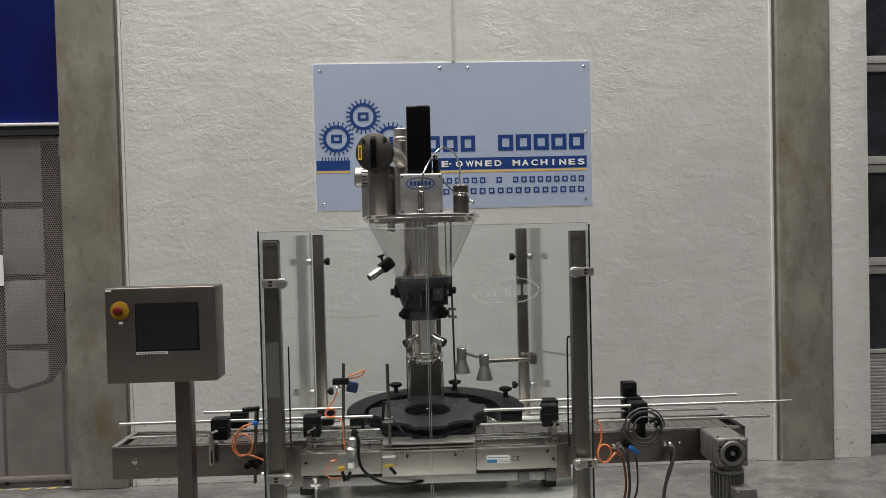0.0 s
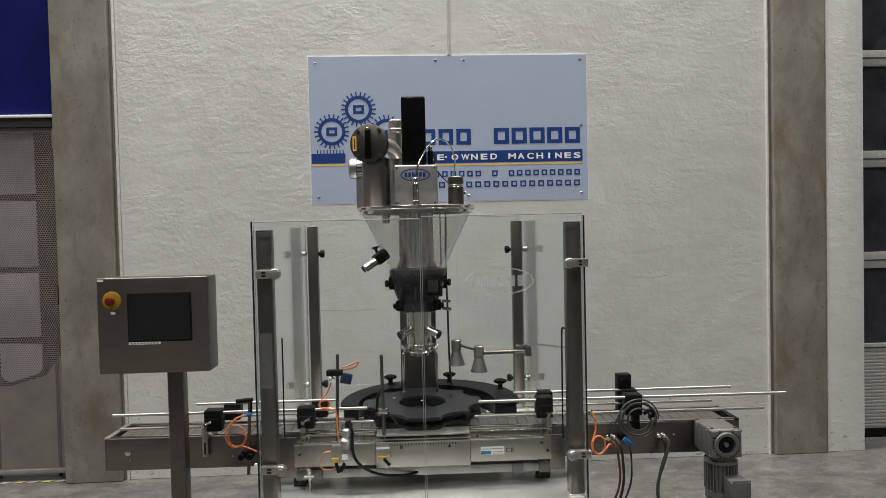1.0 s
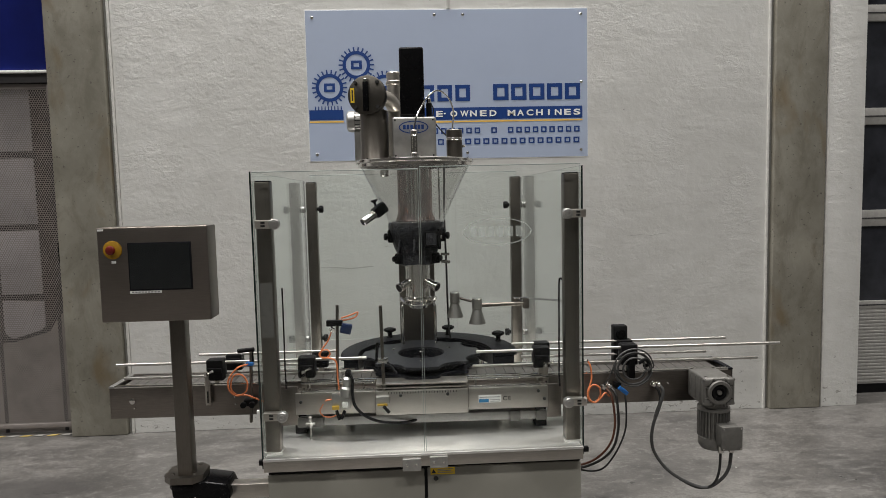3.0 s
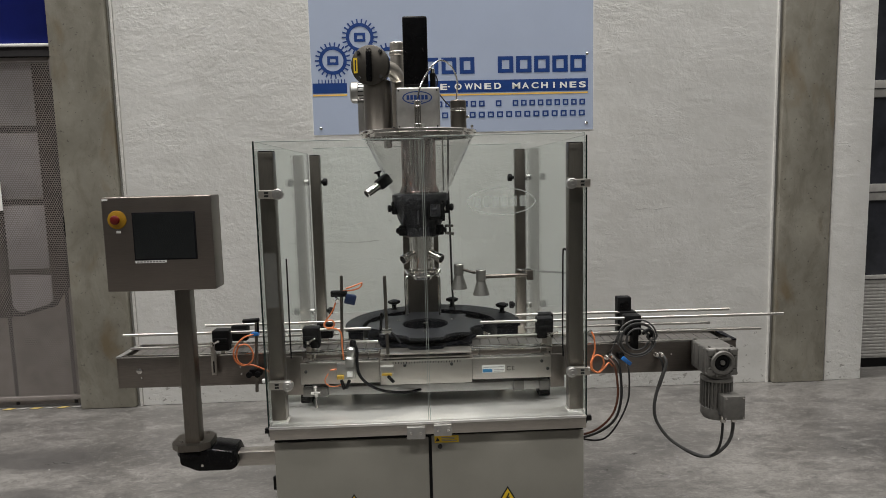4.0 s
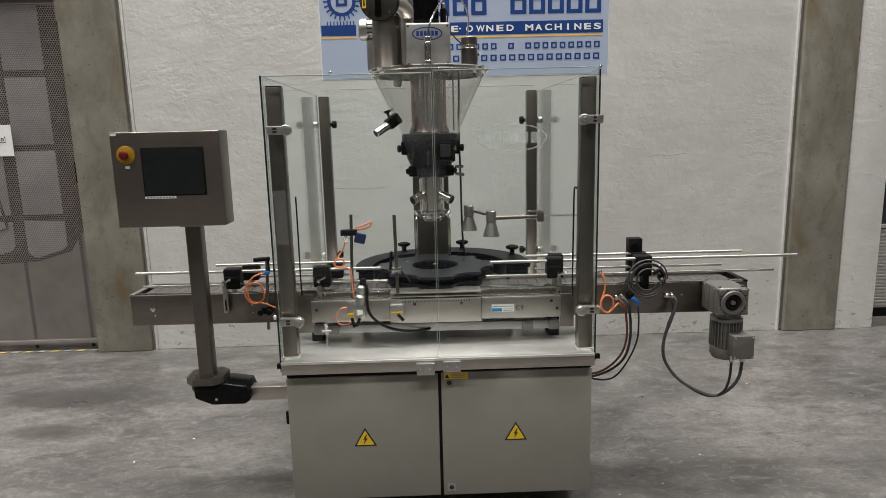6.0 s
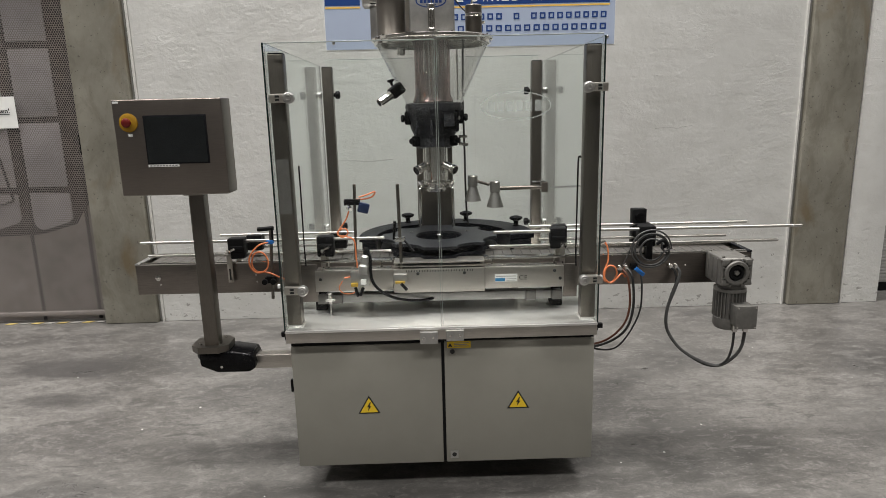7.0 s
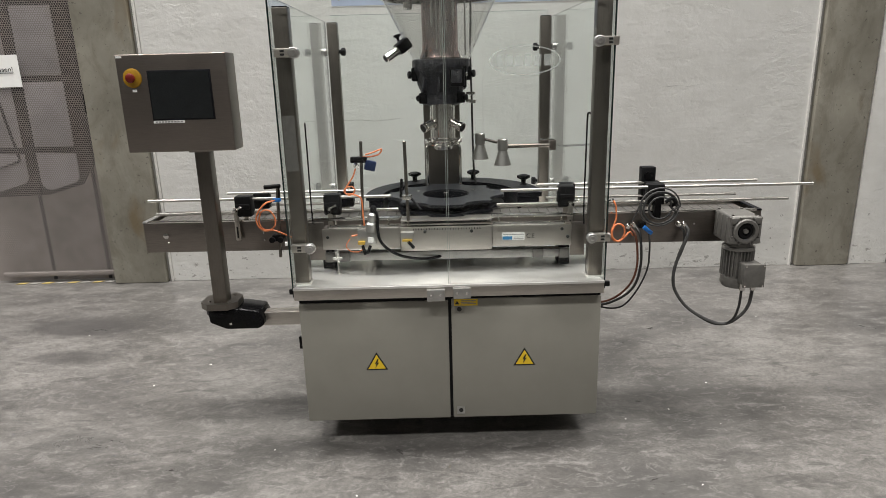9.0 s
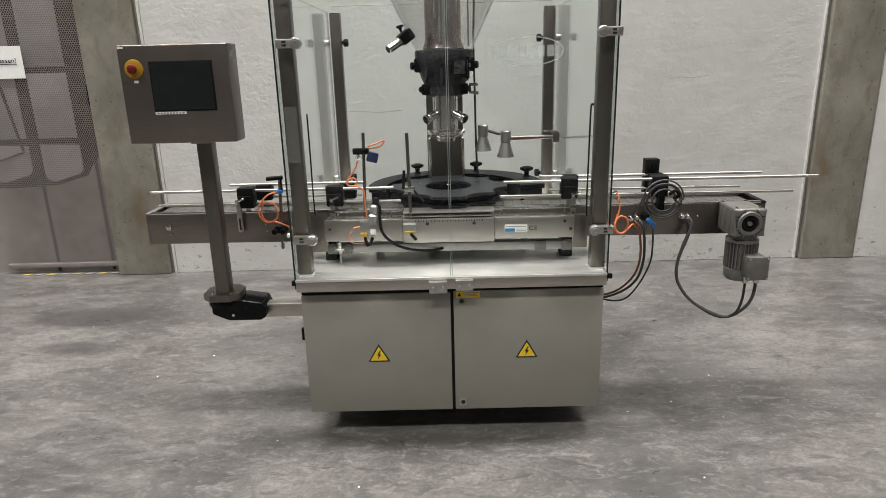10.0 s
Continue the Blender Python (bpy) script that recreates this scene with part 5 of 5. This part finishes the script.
    b = box(-0.011, 0.011, -0.066, 0.052, -0.002, 0.014, 0.003)
    b.transform(frame_m)
    part("cover_bar", b, M_GLOSSBLACK, cov, "black bar across the cover")
    b = box(-0.010, 0.010, 0.050, 0.064, -0.001, 0.010, 0.002)
    b.transform(frame_m)
    part("bar_end", b, M_CHROME, cov)
    b = box(-0.066, -0.050, -0.030, 0.030, -0.001, 0.001)
    b.transform(frame_m)
    st = part("cover_sticker", b, M_YELLOW, cov, "yellow sticker")
    b = box(-0.061, -0.055, -0.022, 0.022, 0.0, 0.0016)
    b.transform(frame_m)
    part("sticker_field", b, M_INK, st)
    for u, v in ((-0.045, -0.05), (0.048, -0.05), (-0.045, 0.05), (0.048, 0.05)):
        b = lathe([(0, 0.008), (0.007, 0.008), (0.008, 0)], (u, v, 0), (0, 0, 1), 10)
        b.transform(frame_m)
        part("cover_bolt", b, M_INK, cov)
    part("rear_pipe", lathe([(0, 2.088), (0.027, 2.088), (0.031, 2.083), (0.031, 2.050), (0.035, 2.046), (0.035, 2.035), (0.031, 2.030), (0.034, 1.97), (0.036, 1.702), (0, 1.702)], (-0.090, 2.80, 0), seg=28), M_STEEL, f, "polished rear pipe")
    part("link_pipe", tube([(-0.150, 2.70, 1.97), (-0.110, 2.75, 1.96), (-0.085, 2.80, 1.93)], 0.032, 20), M_STEEL, f)
    fan = part("fan_motor", lathe([(0, 0.0), (0.034, 0.0), (0.044, 0.006), (0.046, 0.020), (0.046, 0.034), (0.042, 0.036), (0.042, 0.075), (0, 0.075)], (-0.296, 2.78, 1.876), (1, 0, 0), 30), M_ALU, f, "small light grey fan motor")
    for k in range(16):
        a = 2 * math.pi * k / 16
        part("vent_slot", box(-0.262, -0.236, -0.002, 0.002, -0.002, 0.002), M_INK, fan).location = (0, 2.78 + 0.0415 * math.cos(a), 1.876 + 0.0415 * math.sin(a))
    part("fan_foot", box(-0.265, -0.205, 2.76, 2.80, 1.699, 1.845, 0.003), M_ALU, f, "light metal fan bracket")
    # sampling spout on the hopper's side
    sp = part("side_spout", rod((-0.232, 2.62, 1.443), (-0.168, 2.655, 1.486), 0.0175, 18), M_CHROME, f, "short steel side spout")
    # dark disc on the solid rod's end paints a shaded opening
    part("spout_mouth_shade", lathe([(0, 0.001), (0.0145, 0.001), (0.0145, 0)], (-0.232, 2.62, 1.443), (-0.75, -0.41, -0.50), 16), M_DARK, sp)
    b = box(-0.030, 0.030, -0.022, 0.022, -0.020, 0.024, 0.005)
    b.transform(pose(-0.160, 2.66, 1.491, 0, -35, 25))
    part("spout_clamp", b, M_BLACK, sp)
    part("clamp_knob", lathe([(0, 0.026), (0.014, 0.026), (0.016, 0.020), (0.006, 0.014), (0.005, 0)], (-0.178, 2.655, 1.511), (-0.25, 0, 0.97), 14), M_BLACK, sp)


filler()


# ---- lamps, stands and cables ----
def spot_lamps():
    l = thing("spot_lamps", (0.45, 2.63, 1.05), "pair of brushed metal cone lamps on a steel arm", "lamp")
    for x, y, z in ((0.1465, 2.64, 1.030), (0.237, 2.60, 1.008)):
        s = part("lamp_shade", lathe([(0.034, 0.0), (0.0355, 0.0), (0.019, 0.056), (0.018, 0.060), (0.021, 0.062), (0.021, 0.104), (0.018, 0.107), (0, 0.107), (0, 0.1), (0.016, 0.062), (0.034, 0.0)], (x, y, z), seg=28), M_SHADE, l, "brushed aluminium cone shade")
        part("bulb", lathe([(0, 0.012), (0.014, 0.018), (0.016, 0.03), (0.010, 0.05), (0, 0.06)], (x, y, z), seg=16), M_WHITE, s)
    part("arm", rod((0.250, 2.605, 1.084), (0.448, 2.62, 1.083), 0.0085, 12), M_HMI, l, "steel arm")
    part("link", rod((0.165, 2.64, 1.112), (0.215, 2.61, 1.100), 0.006, 10), M_HMI, l)
    part("clamp", box(0.434, 0.460, 2.605, 2.645, 1.062, 1.104, 0.003), M_HMI, l)
    part("clamp_plate", box(0.398, 0.452, 2.610, 2.640, 1.104, 1.109, 0.002), M_CHROME, l)
    part("arm", rod((0.447, 2.64, 1.080), (0.522, 3.256, 1.000), 0.005, 10), M_BLACK, l)


spot_lamps()


def sensor_stand_tall():
    s = thing("sensor_stand", (-0.32, 2.30, 0.80), "upright threaded rod with a blue light sensor and orange cable", "sensor", "sensor stands")
    part("upright_rod", rod((-0.322, 2.30, 0.815), (-0.314, 2.32, 1.150), 0.0058, 10), M_STEELV, s, "threaded steel rod")
    b = box(-0.035, 0.025, -0.012, 0.012, -0.010, 0.012, 0.003)
    b.transform(pose(-0.320, 2.315, 1.082))
    part("rod_clamp", b, M_BLACK, s)
    part("clamp_screw", rod((-0.338, 2.30, 1.066), (-0.328, 2.285, 1.060), 0.010, 10), M_CHROME, s)
    b = box(-0.020, 0.020, -0.014, 0.014, -0.018, 0.018, 0.003)
    b.transform(pose(-0.284, 2.318, 1.060, 0, 15, 10))
    part("sensor_head", b, M_NAVY, s, "dark blue sensor")
    part("sensor_cable", tube([(-0.30, 2.32, 1.10), (-0.27, 2.325, 1.108), (-0.240, 2.33, 1.118), (-0.250, 2.33, 1.100), (-0.28, 2.325, 1.092), (-0.31, 2.32, 1.092)], 0.0030, 7), M_ORANGE, s, "orange cable")
    part("sensor_cable", tube([(-0.335, 2.31, 1.06), (-0.350, 2.31, 1.02), (-0.375, 2.31, 0.985), (-0.385, 2.31, 0.965), (-0.365, 2.305, 0.952), (-0.345, 2.305, 0.968), (-0.355, 2.305, 0.985), (-0.378, 2.31, 0.978), (-0.38, 2.31, 0.958), (-0.350, 2.30, 0.955), (-0.322, 2.295, 0.940), (-0.318, 2.292, 0.88), (-0.316, 2.29, 0.83), (-0.335, 2.285, 0.806), (-0.365, 2.28, 0.800)], 0.0030, 7), M_ORANGE, s)
    part("sensor_cable", tube([(-0.372, 2.275, 0.790), (-0.385, 2.27, 0.765), (-0.370, 2.268, 0.745), (-0.34, 2.268, 0.742), (-0.315, 2.268, 0.755)], 0.0022, 6), M_ORANGE, s)
    part("foot_block", box(-0.340, -0.270, 2.262, 2.292, 0.770, 0.826, 0.004), M_ALU, s, "light metal block")
    part("connector", box(-0.338, -0.312, 2.252, 2.264, 0.772, 0.786, 0.002), M_BRASS, s, "yellow connector")
    part("connector", box(-0.300, -0.280, 2.250, 2.263, 0.780, 0.800, 0.002), M_WHITE, s)
    part("lock_lever", rod((-0.322, 2.255, 0.770), (-0.312, 2.250, 0.735), 0.006, 10), M_BLACK, s)
    part("lock_lever", rod((-0.292, 2.255, 0.768), (-0.305, 2.250, 0.738), 0.006, 10), M_BLACK, s)
    v = part("valve", lathe([(0, 0.0), (0.019, 0.0), (0.020, 0.03), (0.013, 0.038), (0.016, 0.046), (0.015, 0.066), (0.008, 0.072), (0, 0.072)], (-0.290, 2.262, 0.820), (0.12, 0, 1), 16), M_ALU, s, "small silver valve")
    part("valve_cap", lathe([(0, 0.0), (0.012, 0.0), (0.012, 0.02), (0.007, 0.028), (0, 0.028)], (-0.278, 2.275, 0.888), (0.1, 0, 1), 14), M_BLACK, v)
    part("air_hose", tube([(-0.275, 2.27, 0.905), (-0.262, 2.262, 0.88), (-0.262, 2.255, 0.83), (-0.255, 2.25, 0.79), (-0.228, 2.25, 0.755), (-0.18, 2.258, 0.725), (-0.12, 2.28, 0.706), (-0.06, 2.30, 0.700), (-0.02, 2.32, 0.705)], 0.0056, 8), M_BLACK, s, "black air hose")


sensor_stand_tall()


def rod_stand():
    s = thing("rod_stand", (-0.15, 2.28, 0.79), "upright steel rod with cross clamp and black lever", "rod stand", "sensor stands")
    part("upright_rod", rod((-0.148, 2.285, 0.80), (-0.152, 2.285, 1.150), 0.0062, 12), M_STEELV, s)
    part("cross_clamp", box(-0.168, -0.130, 2.268, 2.296, 0.935, 0.952, 0.004), M_CHROME, s)
    part("lever", rod((-0.172, 2.275, 0.945), (-0.166, 2.27, 1.015), 0.0052, 10), M_BLACK, s)
    part("lever", rod((-0.132, 2.27, 0.940), (-0.098, 2.25, 0.902), 0.0045, 10), M_BLACK, s)
    part("foot_block", box(-0.178, -0.128, 2.250, 2.292, 0.785, 0.815, 0.003), M_ALU, s)
    part("connector", box(-0.172, -0.135, 2.244, 2.252, 0.782, 0.790, 0.001), M_BRASS, s)
    part("lock_lever", rod((-0.150, 2.245, 0.782), (-0.128, 2.240, 0.758), 0.006, 10), M_BLACK, s)


rod_stand()


def infeed_sensor():
    s = thing("infeed_sensor", (-0.65, 2.33, 0.72), "upright rod with black sensor head and orange cable loop", "sensor", "sensor stands")
    part("upright_rod", rod((-0.652, 2.33, 0.712), (-0.640, 2.33, 0.985), 0.0062, 12), M_STEELV, s)
    part("sensor_head", rod((-0.690, 2.33, 0.986), (-0.628, 2.33, 0.990), 0.0085, 12), M_BLACK, s, "black cylindrical sensor")
    part("neck", rod((-0.636, 2.33, 0.94), (-0.636, 2.33, 0.985), 0.005, 10), M_BLACK, s)
    part("fitting", box(-0.660, -0.632, 2.318, 2.342, 0.930, 0.944, 0.003), M_BLUEP, s, "blue fitting")
    cl = part("clamp_block", box(-0.675, -0.630, 2.318, 2.358, 0.776, 0.802, 0.004), M_BLACK, s)
    for x in (-0.672, -0.640):
        part("clamp_knob", lathe([(0, 0.018), (0.011, 0.016), (0.012, 0.006), (0.006, 0)], (x, 2.318, 0.786), (0, -1, 0), 12), M_BLACK, cl)
    part("orange_cable", tube([(-0.650, 2.32, 0.938), (-0.690, 2.315, 0.925), (-0.722, 2.31, 0.885), (-0.722, 2.31, 0.845), (-0.695, 2.31, 0.822), (-0.662, 2.31, 0.835), (-0.655, 2.312, 0.870), (-0.675, 2.312, 0.900), (-0.705, 2.312, 0.895), (-0.716, 2.312, 0.855), (-0.700, 2.312, 0.828), (-0.660, 2.318, 0.820), (-0.625, 2.33, 0.800), (-0.605, 2.345, 0.785)], 0.0033, 7), M_ORANGE, s, "orange cable loop")


infeed_sensor()


def drain_tap():
    d = thing("drain_tap", (-0.42, 2.24, TABLE), "small steel T-handle tap below the conveyor cover", "tap")
    part("stem", rod((-0.422, 2.288, 0.700), (-0.422, 2.27, 0.742), 0.008, 12), M_SHADE, d)
    part("spindle", rod((-0.422, 2.282, TABLE), (-0.422, 2.285, 0.705), 0.004, 10), M_SHADE, d)
    part("handle", rod((-0.440, 2.275, 0.716), (-0.404, 2.275, 0.716), 0.005, 10), M_SHADE, d)


drain_tap()


def cable_coil():
    c = thing("cable_coil", (0.80, 2.25, 0.84), "coil of grey cable hung on a hook at the conveyor", "cable coil")
    pts = []
    turns, n = 6, 22
    for i in range(turns * n + 1):
        a = 2 * math.pi * i / n
        k = i // n
        rx = 0.071 + 0.006 * math.sin(k * 2.3) + 0.005 * noise.noise((i * 0.11, 0, 0)) - 0.011 * (k % 3)
        pts.append((0.800 + rx * math.cos(a) + 0.004 * math.sin(k * 1.7), 2.30 - 0.005 * (k % 4) - 0.004 * math.sin(a), 0.876 + rx * math.sin(a) * 0.98 + 0.004 * math.cos(k * 2.1)))
    pts = [(0.700, 2.345, 0.800), (0.715, 2.33, 0.83), (0.735, 2.31, 0.90)] + pts[n // 2:]
    part("cable_loop", tube(pts, 0.0031, 7, 2), M_CABLE, c, "grey cable in loops")
    part("hook", box(0.789, 0.813, 2.315, 2.345, 0.826, 0.925, 0.003), M_BLACK, c, "black hook")
    part("tie", tube([(0.812, 2.275, 0.900), (0.835, 2.27, 0.915), (0.852, 2.28, 0.895), (0.842, 2.30, 0.880)], 0.007, 8), M_BLACK, c, "black cable tie")


cable_coil()


def cables():
    def cable(name, pts, r, mat, label):
        single(name, tube(pts, r, 8), mat, label, "cable", "machine cables")

    cable("motor_cable", [(0.905, 2.335, 0.803), (0.908, 2.318, 0.800), (0.918, 2.305, 0.775), (0.900, 2.30, 0.715), (0.878, 2.30, 0.650), (0.872, 2.30, 0.590), (0.886, 2.30, 0.535), (0.930, 2.28, 0.475), (1.00, 2.25, 0.435), (1.055, 2.22, 0.430), (1.100, 2.20, 0.470), (1.120, 2.185, 0.52), (1.125, 2.180, 0.582)], 0.0062, M_CABLE, "thick grey motor cable hanging in a bow")
    cable("brake_cable", [(0.885, 2.335, 0.804), (0.886, 2.318, 0.800), (0.902, 2.31, 0.780), (0.908, 2.31, 0.740), (0.892, 2.31, 0.690), (0.876, 2.31, 0.620), (0.880, 2.31, 0.555), (0.922, 2.29, 0.482), (1.00, 2.26, 0.428), (1.045, 2.23, 0.424), (1.072, 2.20, 0.455), (1.083, 2.185, 0.51), (1.085, 2.180, 0.582)], 0.0048, M_DKCABLE, "dark cable hanging beside the motor cable")
    cable("brown_supply_cable", [(0.690, 2.34, 0.800), (0.696, 2.32, 0.797), (0.715, 2.30, 0.770), (0.727, 2.30, 0.700), (0.727, 2.30, 0.640), (0.714, 2.31, 0.58), (0.68, 2.33, 0.525), (0.63, 2.35, 0.487), (0.545, 2.36, 0.470)], 0.0044, M_BROWN, "brown supply cable running into the cabinet")
    cable("grey_supply_cable", [(0.712, 2.34, 0.805), (0.716, 2.32, 0.800), (0.730, 2.295, 0.775), (0.738, 2.29, 0.710), (0.738, 2.29, 0.640), (0.724, 2.30, 0.57), (0.69, 2.32, 0.518), (0.63, 2.34, 0.480), (0.545, 2.35, 0.462)], 0.0050, M_DKCABLE, "dark grey supply cable running into the cabinet")
    cable("thin_supply_cable", [(0.770, 2.335, 0.785), (0.772, 2.31, 0.760), (0.773, 2.30, 0.70), (0.768, 2.30, 0.63), (0.740, 2.31, 0.55), (0.70, 2.33, 0.48), (0.66, 2.35, 0.455), (0.60, 2.36, 0.462), (0.545, 2.365, 0.490)], 0.0036, M_DKCABLE, "thin black cable running into the cabinet")
    cable("orange_sensor_cable", [(0.632, 2.325, 0.902), (0.640, 2.318, 0.880), (0.643, 2.315, 0.84), (0.636, 2.31, 0.815), (0.625, 2.305, 0.785), (0.630, 2.302, 0.755), (0.655, 2.30, 0.750), (0.672, 2.30, 0.775), (0.668, 2.30, 0.805), (0.645, 2.30, 0.815), (0.628, 2.30, 0.795), (0.628, 2.298, 0.765), (0.650, 2.296, 0.748), (0.675, 2.30, 0.765), (0.695, 2.31, 0.78), (0.712, 2.315, 0.765)], 0.0034, M_ORANGE, "orange sensor cable coiled in loops")
    cable("probe_cable", [(0.118, 2.72, 1.70), (0.120, 2.78, 1.60), (0.118, 2.80, 1.45), (0.122, 2.80, 1.25), (0.124, 2.80, 1.08), (0.128, 2.80, 0.95), (0.135, 2.80, 0.90)], 0.0045, M_DKCABLE, "black cable running down beside the column")
    for x, z in ((0.885, 0.803), (0.905, 0.802), (0.690, 0.799), (0.712, 0.804)):
        g = thing("cable_gland", (x, 2.335, z), "chrome cable gland on the conveyor plate", "cable gland", "cable glands")
        part("nut", rod((x, 2.342, z), (x, 2.322, z), 0.0105, 10), M_CHROME, g)
        part("dome", rod((x, 2.324, z), (x, 2.310, z), 0.0085, 12), M_CHROME, g)
    v = thing("blue_plug", (0.765, 2.32, 0.79), "blue plastic plug on a black socket", "plug")
    b = box(-0.022, 0.022, -0.008, 0.008, -0.008, 0.008, 0.003)
    b.transform(pose(0.766, 2.318, 0.784, 0, 40, 0))
    part("plug_body", b, M_BLUEP, v)
    part("socket", box(0.735, 0.760, 2.318, 2.345, 0.790, 0.815, 0.004), M_BLACK, v)


cables()


# ---- crumbs on the floor ----
def floor_debris():
    rnd = random.Random(7)
    bm = bmesh.new()
    for i in range(36):
        x, y = rnd.uniform(-2.6, 2.8), rnd.uniform(0.6, 3.9)
        if abs(x) < 0.62 and y > 2.0:
            continue
        r = rnd.uniform(0.0015, 0.0045)
        t = bmesh.new()
        bmesh.ops.create_icosphere(t, subdivisions=1, radius=r)
        for v in t.verts:
            v.co *= rnd.uniform(0.6, 1.2)
        append(bm, t, Matrix.Translation((x, y, r * 0.3)) @ Matrix.Diagonal((1.4, 1, 0.5, 1)))
    tagged(to_object("floor_crumbs", bm, M_EDGE), "small pale crumbs scattered on the concrete floor", "debris", kind="stuff")


floor_debris()
